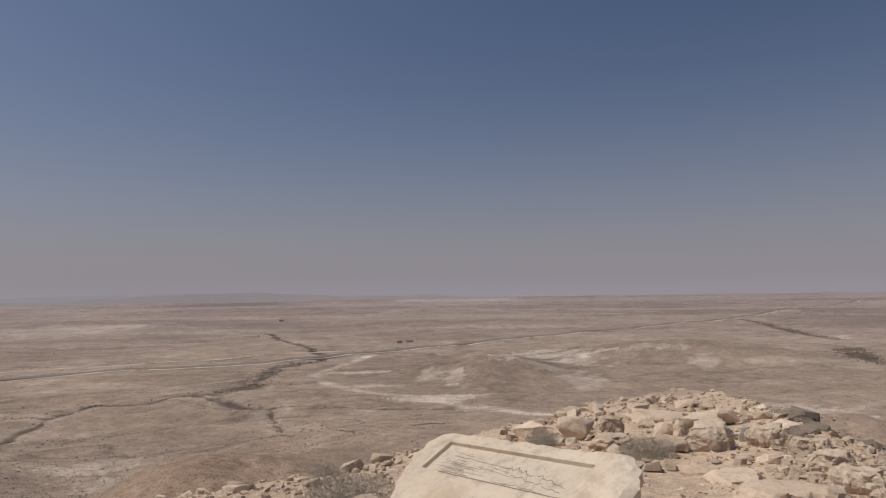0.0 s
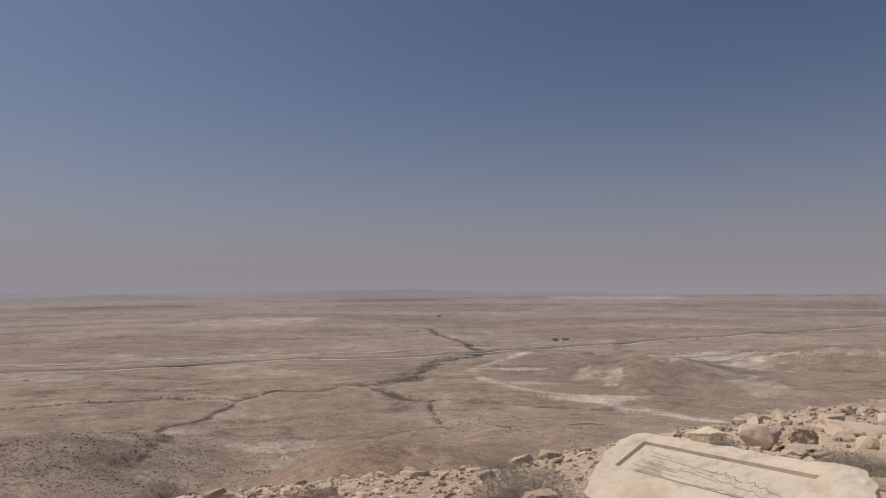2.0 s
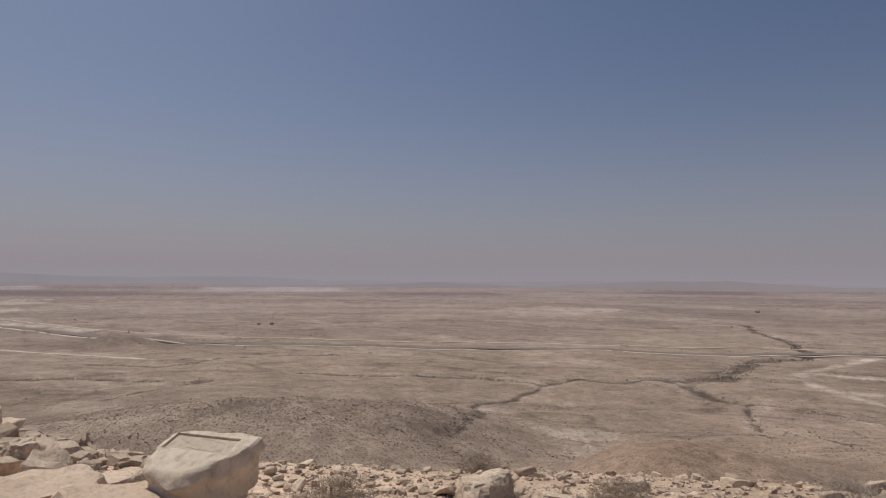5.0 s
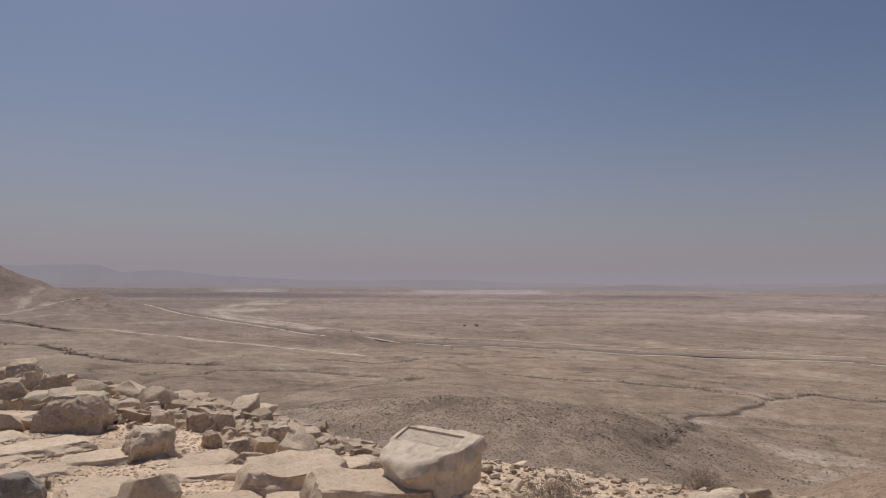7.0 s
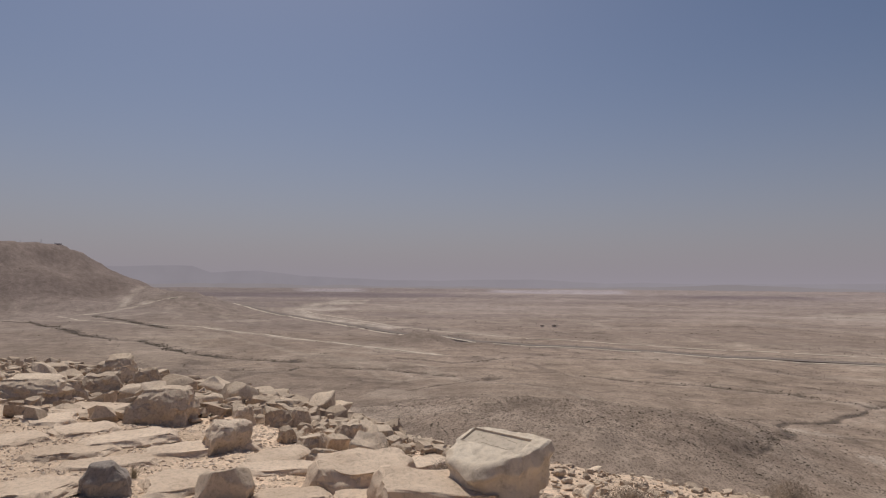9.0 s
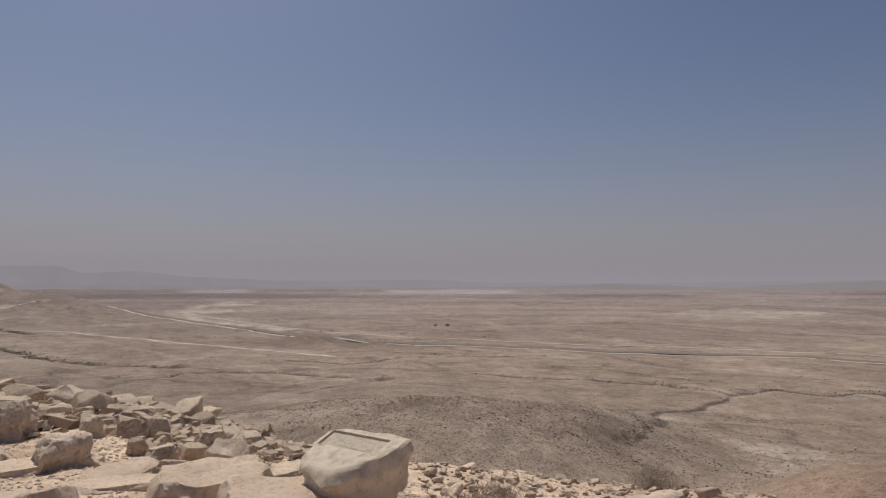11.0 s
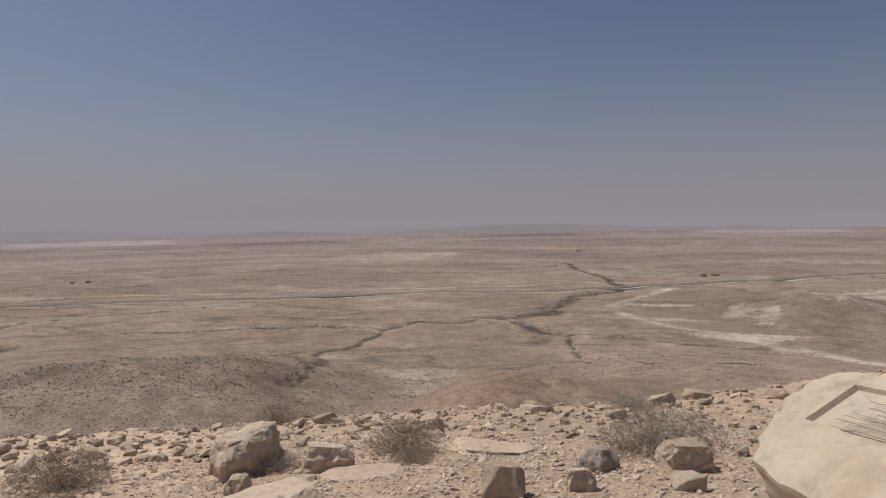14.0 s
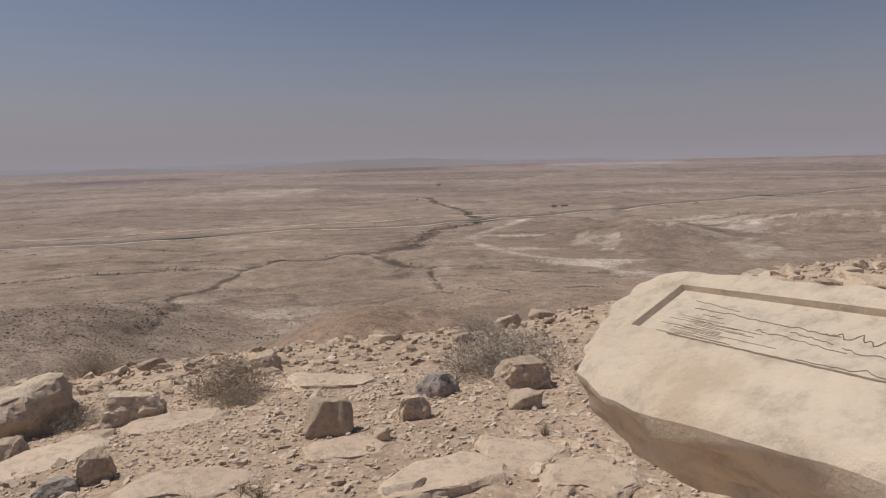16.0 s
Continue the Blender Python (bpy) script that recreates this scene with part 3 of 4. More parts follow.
lay_stones([
    ('b', -10.16, 0.16, 0.95, 0.69, 0.49, 89),
    ('s', -11.19, -0.71, 1.21, 1.15, 0.15, -266),
    ('b', -13.07, -1.88, 1.31, 0.94, 0.40, -262),
    ('b', -16.60, -0.75, 0.85, 0.65, 0.55, 92),
    ('b', -13.84, -0.86, 0.81, 0.58, 0.36, -267),
    ('b', -15.02, -0.55, 0.59, 0.43, 0.39, -268),
    ('b', -14.10, -0.11, 0.59, 0.43, 0.40, -270),
    ('b', -14.24, 0.46, 0.68, 0.49, 0.37, 88),
    ('b', -13.22, -1.30, 0.52, 0.38, 0.31, -264),
    ('b', -7.53, 0.78, 0.50, 0.36, 0.29, 84),
    ('s', -9.15, -0.70, 0.63, 0.60, 0.08, -266),
    ('s', -8.25, -0.23, 0.84, 0.60, 0.10, -269),
    ('s', -7.57, 0.49, 1.04, 0.52, 0.13, 86),
    ('s', -6.95, 1.18, 0.60, 0.54, 0.07, 80),
    ('s', -6.46, 1.16, 0.84, 0.42, 0.10, 79),
    ('s', -6.17, 0.31, 0.80, 0.65, 0.10, 87),
    ('b', -5.73, 0.57, 0.42, 0.30, 0.22, 84),
    ('g', -6.02, -0.31, 0.42, 0.28, 0.24, -267),
    ('s', -8.76, -1.38, 0.61, 0.58, 0.07, -261),
    ('s', -10.11, -1.22, 0.73, 0.67, 0.09, -263),
    ('s', -11.57, -1.88, 0.71, 0.68, 0.09, -261),
    ('s', -7.15, -0.34, 0.79, 0.49, 0.09, -268),
    ('s', -6.12, -0.85, 0.67, 0.52, 0.08, -262),
    ('s', -7.78, -0.72, 0.78, 0.46, 0.09, -265),
    ('s', -5.40, 1.67, 0.84, 0.49, 0.10, 71),
    ('s', -6.76, 2.46, 0.96, 0.48, 0.12, 69),
    ('s', -5.51, 1.01, 0.62, 0.35, 0.07, 79),
    ('b', -8.40, 2.35, 0.37, 0.27, 0.25, 74),
    ('b', -7.20, 2.21, 0.47, 0.34, 0.29, 72),
    ('b', -9.80, 2.00, 0.33, 0.24, 0.27, 78),
    ('b', -9.77, 1.68, 0.34, 0.24, 0.23, 80),
    ('b', -8.18, 1.50, 0.23, 0.16, 0.18, 79),
    ('b', -7.44, 1.61, 0.38, 0.28, 0.17, 77),
    ('b', -9.69, 1.19, 0.28, 0.20, 0.23, 83),
    ('b', -11.91, 0.93, 0.34, 0.24, 0.20, 85),
    ('b', -11.81, 1.22, 0.35, 0.25, 0.18, 84),
    ('b', -14.74, 1.33, 0.54, 0.39, 0.27, 85),
    ('b', -11.17, 1.97, 0.32, 0.23, 0.19, 80),
    ('b', -7.75, 2.00, 0.27, 0.20, 0.19, 75),
    ('b', -6.80, 1.63, 0.35, 0.25, 0.13, 76),
], "blocks on the terrace", 3, 0.6)
lay_stones([
    ('b', 1.92, 10.52, 0.59, 0.42, 0.34, -10),
    ('b', 2.50, 10.76, 0.48, 0.35, 0.29, -13),
    ('b', 2.12, 8.91, 0.69, 0.49, 0.19, -13),
    ('s', 4.03, 12.92, 1.15, 0.99, 0.14, -17),
    ('b', 3.36, 10.62, 0.36, 0.26, 0.24, -18),
    ('b', 3.56, 10.44, 0.24, 0.18, 0.22, -19),
    ('b', 3.20, 8.42, 0.67, 0.48, 0.31, -21),
    ('b', 4.29, 11.41, 0.67, 0.48, 0.23, -21),
    ('b', 4.68, 11.35, 0.39, 0.28, 0.25, -22),
    ('b', 2.73, 8.41, 0.44, 0.31, 0.20, -18),
    ('g', 4.01, 9.11, 0.21, 0.16, 0.20, -24),
    ('b', 3.99, 8.42, 0.51, 0.37, 0.25, -25),
    ('b', 3.95, 7.59, 0.32, 0.23, 0.17, -28),
    ('b', 4.11, 7.48, 0.25, 0.18, 0.16, -29),
    ('s', 2.60, 6.12, 0.50, 0.47, 0.08, -23),
    ('s', 2.60, 6.83, 0.44, 0.42, 0.06, -21),
    ('b', 3.70, 6.53, 0.41, 0.30, 0.17, -30),
    ('s', 2.79, 5.57, 0.68, 0.50, 0.08, -27),
    ('b', 3.38, 5.56, 0.43, 0.31, 0.19, -31),
    ('b', 4.05, 14.68, 0.48, 0.35, 0.28, -15),
    ('b', 5.62, 18.80, 0.34, 0.25, 0.25, -17),
    ('s', 3.59, 7.20, 0.47, 0.35, 0.06, -26),
    ('b', 5.80, 16.47, 0.60, 0.43, 0.20, -19),
    ('b', 6.12, 18.85, 0.46, 0.33, 0.19, -18),
], "blocks on the crest", 5, 0.8)
lay_stones([
    ('b', -3.33, 4.04, 0.48, 0.35, 0.27, 49),
    ('b', -2.81, 4.22, 0.34, 0.24, 0.15, 42),
    ('s', -2.45, 4.10, 0.42, 0.28, 0.05, 39),
    ('b', -2.98, 5.89, 0.27, 0.19, 0.16, 31),
    ('s', -2.08, 5.21, 0.66, 0.36, 0.08, 26),
    ('b', -1.50, 3.98, 0.21, 0.15, 0.18, 26),
    ('g', -1.22, 4.85, 0.26, 0.20, 0.13, 16),
    ('b', -0.73, 4.99, 0.35, 0.25, 0.17, 8),
    ('s', -1.29, 3.75, 0.35, 0.22, 0.04, 24),
    ('s', -0.80, 3.47, 0.42, 0.27, 0.06, 15),
    ('b', -2.25, 3.37, 0.15, 0.11, 0.12, 45),
    ('s', -2.69, 3.52, 0.45, 0.30, 0.05, 49),
    ('b', -1.18, 4.26, 0.16, 0.11, 0.11, 18),
    ('s', -1.78, 3.30, 0.47, 0.24, 0.06, 39),
    ('s', -0.57, 3.71, 0.36, 0.24, 0.05, 8),
    ('b', -2.97, 3.59, 0.15, 0.11, 0.10, 51),
    ('s', -0.30, 3.52, 0.31, 0.24, 0.05, 2),
    ('b', -0.65, 4.47, 0.18, 0.13, 0.08, 8),
    ('g', -2.32, 3.23, 0.16, 0.12, 0.06, 48),
], "rocks on the slope", 7, 0.5)


def scatter(count, az0, az1, r0, r1, s0, s1, group, seed, clear=()):
    rng = random.Random(seed)
    for _ in range(count):
        a = rng.uniform(az0, az1)
        lim = float(np.interp(a, AZ_KNOTS, BRINK)) * 1.04
        r = rng.uniform(r0, min(r1, lim)) if lim > r0 else lim * rng.uniform(0.8, 1)
        bx, by = bearing(a)
        x, y = bx * r, by * r
        if any(math.hypot(x - cx, y - cy) < cr for cx, cy, cr in clear):
            continue
        size = s0 * (s1 / s0) ** (rng.random() ** 1.8)
        kind = SLABS if rng.random() < 0.16 else (GREYS if rng.random() < 0.06 else BLOCKS)
        put_rock(kind, rng.randrange(12), x, y, size, rng.uniform(0, 360), 0.25, (rng.uniform(-22, 22), rng.uniform(-22, 22)),
                 (rng.uniform(0.9, 1.3), rng.uniform(0.7, 1), rng.uniform(0.6, 1.05)), group=group)


scatter(95, 72, 106, 12, 25, 0.28, 0.85, "blocks on the terrace", 1)
scatter(34, -28, -6, 11, 32, 0.2, 0.65, "blocks on the crest", 2)
scatter(70, -6, 68, 6.3, 10.5, 0.10, 0.34, "rocks on the slope", 3)
scatter(60, 14, 68, 3.4, 6.3, 0.05, 0.16, "rocks on the slope", 4, [(-0.2, 3.2, 0.7)])


# ---- loose stone too small to count ----
def heap(name, spots, material, label, seed, flat=1.0, lean=0.25):
    """Many small angular stones in one mesh: spots are (x, y, z, size)."""
    rng = np.random.default_rng(seed)
    ring = [(math.cos(k * 1.2566), math.sin(k * 1.2566)) for k in range(5)]
    base = np.array([(c, q, -0.25) for c, q in ring] + [(0.78 * c - 0.05, 0.78 * q + 0.05, 0.55) for c, q in ring] + [(0, 0, -0.7)])
    tri = [(5, 6, 7), (5, 7, 8), (5, 8, 9)]
    for k in range(5):
        j = (k + 1) % 5
        tri += [(k, j, 5 + j), (k, 5 + j, 5 + k), (j, k, 10)]
    spots = np.asarray(spots, float)
    n = len(spots)
    ang = rng.uniform(0, 2 * np.pi, n)
    tilt = rng.uniform(-lean, lean, (2, n, 1))
    c, s = np.cos(ang), np.sin(ang)
    v = base[None] + rng.uniform(-0.24, 0.24, (n, len(base), 3))
    v = v * np.stack([rng.uniform(0.7, 1.2, n), rng.uniform(0.55, 1.0, n), rng.uniform(0.4, 0.9, n) * flat], -1)[:, None]
    v[..., 2] += v[..., 0] * tilt[0] + v[..., 1] * tilt[1]
    x = v[..., 0] * c[:, None] - v[..., 1] * s[:, None]
    y = v[..., 0] * s[:, None] + v[..., 1] * c[:, None]
    v = np.stack([x, y, v[..., 2]], -1) * (spots[:, 3] * 0.5)[:, None, None] + spots[:, None, :3]
    f = (np.array(tri)[None] + (np.arange(n) * len(base))[:, None, None]).reshape(-1, 3)
    me = bpy.data.meshes.new(name)
    me.vertices.add(n * len(base))
    me.vertices.foreach_set("co", v.astype(np.float32).ravel())
    me.loops.add(f.size)
    me.loops.foreach_set("vertex_index", f.astype(np.int32).ravel())
    me.polygons.add(len(f))
    me.polygons.foreach_set("loop_start", (np.arange(len(f)) * 3).astype(np.int32))
    me.polygons.foreach_set("loop_total", np.full(len(f), 3, np.int32))
    me.update(calc_edges=True)
    me.polygons.foreach_set("use_smooth", np.zeros(len(f), bool))
    me.materials.append(material)
    return tagged(new(name, me), label, "stones", kind="stuff")


def spread(count, az0, az1, r0, r1, s0, s1, seed, power=1.0, lift=0.0, skew=2.0):
    rng = np.random.default_rng(seed)
    a = rng.uniform(az0, az1, count)
    lim = np.interp(a, AZ_KNOTS, BRINK) * 1.08
    r = r0 + (np.minimum(r1, lim) - r0) * rng.random(count) ** power
    x, y = -r * np.sin(np.radians(a)), r * np.cos(np.radians(a))
    s = s0 * (s1 / s0) ** (rng.random(count) ** skew)
    z = ground_height(x, y) + lift * s
    return np.stack([x, y, z, s], -1)


heap("gravel", np.vstack([spread(27000, -2, 70, 2.7, 6.5, 0.008, 0.045, 11, 0.8, 0.08, 2.2), spread(9000, -40, 75, 3.5, 10, 0.015, 0.08, 18, 0.8, 0.05), spread(16000, 60, 106, 4.0, 10.5, 0.012, 0.06, 12, 0.9, 0.06)]), M_GRAVEL, "loose pinkish-beige limestone gravel on the hilltop", 5, 0.8, 0.4)
heap("rubble", np.vstack([spread(2600, 70, 106, 10.0, 25, 0.10, 0.5, 13, 0.8, 0.15, 1.6), spread(500, 66, 80, 8.2, 12, 0.06, 0.3, 16, 0.8, 0.15, 1.6), spread(1300, -28, -4, 7, 33, 0.05, 0.24, 14, 0.85, 0.15, 1.7), spread(500, -40, -26, 5.5, 10, 0.05, 0.2, 17, 0.85, 0.15, 1.7), spread(1300, -5, 70, 5.5, 11, 0.04, 0.16, 15, 0.7, 0.15)]),
     M_ROCK, "broken beige limestone rubble on the hilltop", 6)


# ---- stones and shrubs of the slopes and the plain ----
def far_spots(count, az0, az1, dep0, dep1, s0, s1, seed, skew=1.6, keep=None):
    rng = np.random.default_rng(seed)
    a = rng.uniform(az0, az1, count)
    r = 61.6 / np.tan(np.radians(rng.uniform(dep0, dep1, count)))
    x, y = -r * np.sin(np.radians(a)), r * np.cos(np.radians(a))
    s = s0 * (s1 / s0) ** (rng.random(count) ** skew)
    if keep:
        k = keep(x, y)
        x, y, s = x[k], y[k], s[k]
    return np.stack([x, y, ground_height(x, y), s], -1)


def keep_by(spots, seed, scale, bias, gain=2.5):
    k = fbm(spots[:, 0] / scale, spots[:, 1] / scale, seed, 4) * gain + bias
    return spots[np.random.default_rng(seed).random(len(spots)) < k]


flank = np.random.default_rng(31)
fa, fr = flank.uniform(-42, -26, 2600), flank.uniform(10, 60, 2600)
fx, fy = -fr * np.sin(np.radians(fa)), fr * np.cos(np.radians(fa))
heap("flank_stones", np.stack([fx, fy, ground_height(fx, fy), 0.12 * 5 ** flank.random(2600) ** 1.5], -1), M_RUBBLE, "dark broken stones on the steep flank", 7)
dark = [far_spots(30000, 36, 90, 7.5, 18, 0.22, 0.7, 32, 1.3), far_spots(6000, 6, 36, 9.5, 18, 0.22, 0.7, 33)]
heap("hillside_stones", keep_by(np.vstack(dark), 34, 60, 0.75), M_RUBBLE, "dark stones strewn over the low hills", 8)
bushes = [keep_by(far_spots(15000, -40, 106, 1.8, 17, 0.35, 1.1, 41), 42, 140, 0.45), far_spots(250, -40, 106, 1.2, 6, 1.2, 2.6, 43)]
for count, scale, sx, seed, thin in ((110000, 95, 0.5, 131, 0.018), (80000, 42, 0.45, 137, 0.02), (80000, 210, 0.4, 139, 0.012)):
    def on_line(cx, cy):
        line = np.abs(fbm((cx * 0.85 + cy * 0.5) / scale * sx, (cy * 0.85 - cx * 0.5) / scale, seed, 4)) < thin
        return line & (fbm(cx / 300, cy / 300, seed + 2, 3) > -0.12)

    c = far_spots(count, -40, 106, 1.5, 15, 0.4, 1.3, seed + 50, keep=on_line)
    c[:, 3] *= np.clip(np.hypot(c[:, 0], c[:, 1]) / 450, 0.8, 2.2)
    bushes.append(c)
for k, (pts, wide) in enumerate(STREAMS):
    rng = np.random.default_rng(60 + k)
    for (ax, ay), (bx, by) in zip(pts, pts[1:]):
        m = int(math.hypot(bx - ax, by - ay) * 2.4 * min(1.8, max(0.5, wide / 5)))
        t = rng.random(m)
        x = ax + (bx - ax) * t + rng.normal(0, wide * 0.55, m)
        y = ay + (by - ay) * t + rng.normal(0, wide * 0.55, m)
        far = np.hypot(x, y) / 450
        keep = rng.random(m) < 0.75 + 1.6 * fbm(x / 14, y / 14, 77, 3)
        s = rng.uniform(0.4, 1.6, m) * np.clip(far, 0.6, 1.5)
        bushes.append(np.stack([x, y, ground_height(x, y) - stream_cut(x, y), s], -1)[keep])
shrubs = heap("shrubs", np.vstack(bushes), M_SHRUB, "small dark desert shrubs dotted over the plain and stream beds", 9)
shrubs["category"] = "shrubs"


# ---- the road across the plain ----
def ribbon(name, pts, wide, lift, material, label):
    fine = []
    for (ax, ay), (bx, by) in zip(pts, pts[1:]):
        n = max(2, int(math.hypot(bx - ax, by - ay) / 25))
        fine += [(ax + (bx - ax) * k / n, ay + (by - ay) * k / n) for k in range(n)]
    fine.append(pts[-1])
    p = np.array(fine)
    for _ in range(6):
        p[1:-1] = (p[:-2] + 2 * p[1:-1] + p[2:]) / 4
    d = np.gradient(p, axis=0)
    d /= np.linalg.norm(d, axis=1)[:, None]
    nrm = np.stack([-d[:, 1], d[:, 0]], -1)
    verts, faces = [], []
    sides = np.stack([p + nrm * k * wide / 2 for k in (-1, 0, 1)])
    tops = ground_height(sides[..., 0], sides[..., 1]).max(0) + lift
    for c, m, zz in zip(p, nrm, tops):
        zz = float(zz)
        for s in (-1, 1):
            q = c + m * s * wide / 2
            verts += [(q[0], q[1], zz), (q[0], q[1], zz - 2.5)]
    for k in range(len(p) - 1):
        a = 4 * k
        faces += [(a, a + 4, a + 6, a + 2), (a + 1, a + 5, a + 4, a), (a + 2, a + 6, a + 7, a + 3)]
    ob = mesh_object(name, verts, faces, material)
    return tagged(ob, label, "road", kind="structure")


def beside(pts, off):
    """The same line shifted sideways."""
    p = np.array(pts, float)
    d = np.gradient(p, axis=0)
    d /= np.linalg.norm(d, axis=1)[:, None]
    return [tuple(q) for q in p + np.stack([-d[:, 1], d[:, 0]], -1) * off]


M_TRACK = plain_material("pale_dirt", (0.58, 0.495, 0.40), vary=0.3, scale=0.03)
ribbon("road", ROAD, 13.0, 0.3, M_ASPHALT, "long straight asphalt road over the dry plain")
ribbon("road_verge", beside(ROAD, -11), 5.0, 0.2, M_TRACK, "pale graded dirt verge beside the road")
ribbon("side_track", SIDE_TRACK, 4.0, 0.2, M_TRACK, "pale graded service track beside the road")
for k, wide in ((1, 5.0), (2, 3.0)):
    ribbon("dirt_track", TRACKS[k][0], wide, 0.1, M_TRACK, "pale unpaved track over the dry plain")


# ---- carved boulders ----
def smooth01(v):
    v = min(1.0, max(0.0, v))
    return v * v * (3 - 2 * v)


def carved_boulder(name, m, outline, pu, pv, recess, side, tuck, foot, drop, seed, label):
    """A boulder with a smoothed sloping top in which a rectangular panel is sunk.
    m: frame of the top (u along, v down the slope, w up); outline: corners of the top (u, v); pu, pv: half sizes of the panel;
    side: height of its broken flank at the low and the high u end; tuck: how far the flank draws in;
    foot: centre (u, v) and share of the outline on which it rests; drop: depth of the foot under the middle of the top."""
    count, off = 192, Vector((seed * 2.1, seed * 5.3, seed))
    pts = [Vector(p) for p in outline]
    for _ in range(2):
        pts = [q for a, b in zip(pts, pts[1:] + pts[:1]) for q in (a * 0.82 + b * 0.18, a * 0.18 + b * 0.82)]

    def cast(ang):
        """Distance from the panel's centre to the outline in a direction."""
        dx, dy = math.cos(ang), math.sin(ang)
        best = 0.0
        for a, b in zip(pts, pts[1:] + pts[:1]):
            ex, ey = b.x - a.x, b.y - a.y
            det = dx * ey - dy * ex
            if abs(det) > 1e-9:
                t, q = (a.x * ey - a.y * ex) / det, (a.x * dy - a.y * dx) / det
                if t > 0 and -1e-6 <= q <= 1 + 1e-6:
                    best = max(best, t)
        return best

    # directions: even steps along the panel's edge, with its four corners among them
    per = count // 4
    rim = []
    for (ax, ay), (bx, by) in zip([(-pu, -pv), (pu, -pv), (pu, pv), (-pu, pv)], [(pu, -pv), (pu, pv), (-pu, pv), (-pu, -pv)]):
        rim += [(ax + (bx - ax) * k / per, ay + (by - ay) * k / per) for k in range(per)]
    bm = bmesh.new()
    down = m.to_3x3().inverted() @ Vector((0, 0, -1))
    edge = []
    for x, y in rim:
        a = math.atan2(y, x)
        q = Vector((math.cos(a), math.sin(a), 1)) * cast(a)
        r = cast(a) * (1 + 0.03 * noise.noise(q * 7 + off) + 0.025 * noise.noise(q * 19 + off) + 0.012 * noise.noise(q * 45 + off))
        edge.append((math.cos(a) * r, math.sin(a) * r))
    rows = [[(x * 0.985, y * 0.96, -recess) for x, y in rim], [(x, y, 0.0) for x, y in rim]]
    for k in range(1, 15):
        t = k / 14
        row = []
        for (x, y), (ex, ey) in zip(rim, edge):
            px, py = x + (ex - x) * t, y + (ey - y) * t
            w = -0.016 * smooth01((t - 0.8) / 0.2) ** 2 - 0.055 * smooth01((t - 0.75) / 0.25) * max(0.0, noise.noise(Vector((px * 8, py * 8, 7)) + off))
            w += (0.010 * noise.noise(Vector((px * 5, py * 5, 0)) + off) + 0.006 * noise.noise(Vector((px * 17, py * 17, 3)) + off) + 0.003 * noise.noise(Vector((px * 40, py * 40, 5)) + off)) * smooth01(t * 4)
            row.append((px, py, w))
        rows.append(row)
    rows = [[Vector(p) for p in row] for row in rows]
    lo, hi = min(p[0] for p in outline), max(p[0] for p in outline)
    top = rows[-1]
    cu, cv = sum(p.x for p in top) / count, sum(p.y for p in top) / count
    steps = 16
    for k in range(1, steps + 1):
        t = k / steps
        row = []
        for p in top:
            high = side[0] + (side[1] - side[0]) * (p.x - lo) / (hi - lo)
            out = Vector((p.x - cu, p.y - cv, 0))
            q = p + down * high * t + out.normalized() * (0.012 * math.sin(math.pi * min(1, t * 3)) - tuck * t)
            chip = (abs(noise.noise(Vector((q.x * 4, q.y * 4, q.z * 9)) + off)) - 0.2) * 0.09 + abs(noise.noise(q * 10 + off)) * 0.05 + noise.noise(q * 24 + off) * 0.012
            row.append(q + out.normalized() * chip * smooth01(t * 4) * (0.4 + side[0]))
        rows.append(row)
    last = rows[-1]
    mid = sum(last, Vector()) / count
    base = Vector((foot[0], foot[1], 0)) + down * drop
    for k in range(1, 7):
        t = k / 6
        row = []
        for p in last:
            way = base + (p - mid) * foot[2] - p
            fall = way.dot(down)
            q = p + (way - down * fall) * t ** 0.6 + down * fall * t ** 2.2
            row.append(q + Vector((noise.noise(q * 7 + off), noise.noise(q * 6 - off), noise.noise(q * 8))) * 0.025 * (1 - t))
        rows.append(row)
    rings = [[bm.verts.new(p) for p in row] for row in rows]
    bm.faces.new(rings[0])
    for a, b in zip(rings, rings[1:]):
        for k in range(count):
            j = (k + 1) % count
            bm.faces.new((a[k], a[j], b[j], b[k]))
    bm.faces.new(rings[-1])
    bmesh.ops.recalc_face_normals(bm, faces=bm.faces)
    worn_shading(bm, 30)
    me = bpy.data.meshes.new(name)
    bm.to_mesh(me)
    bm.free()
    me.materials.append(M_PLAQUE)
    me.materials.append(M_PANEL)
    me.polygons[0].material_index = 1
    ob = new(name, me)
    ob.matrix_world = m
    return tagged(ob, label, "carved stone", "carved boulders")


def frame_of(origin, along, slope):
    u = Vector(along).normalized()
    v = Vector(slope)
    v = (v - u * v.dot(u)).normalized()
    w = v.cross(u) if v.cross(u).z > 0 else u.cross(v)
    mm = Matrix((u, v, w)).transposed().to_4x4()
    mm.translation = Vector(origin)
    return mm


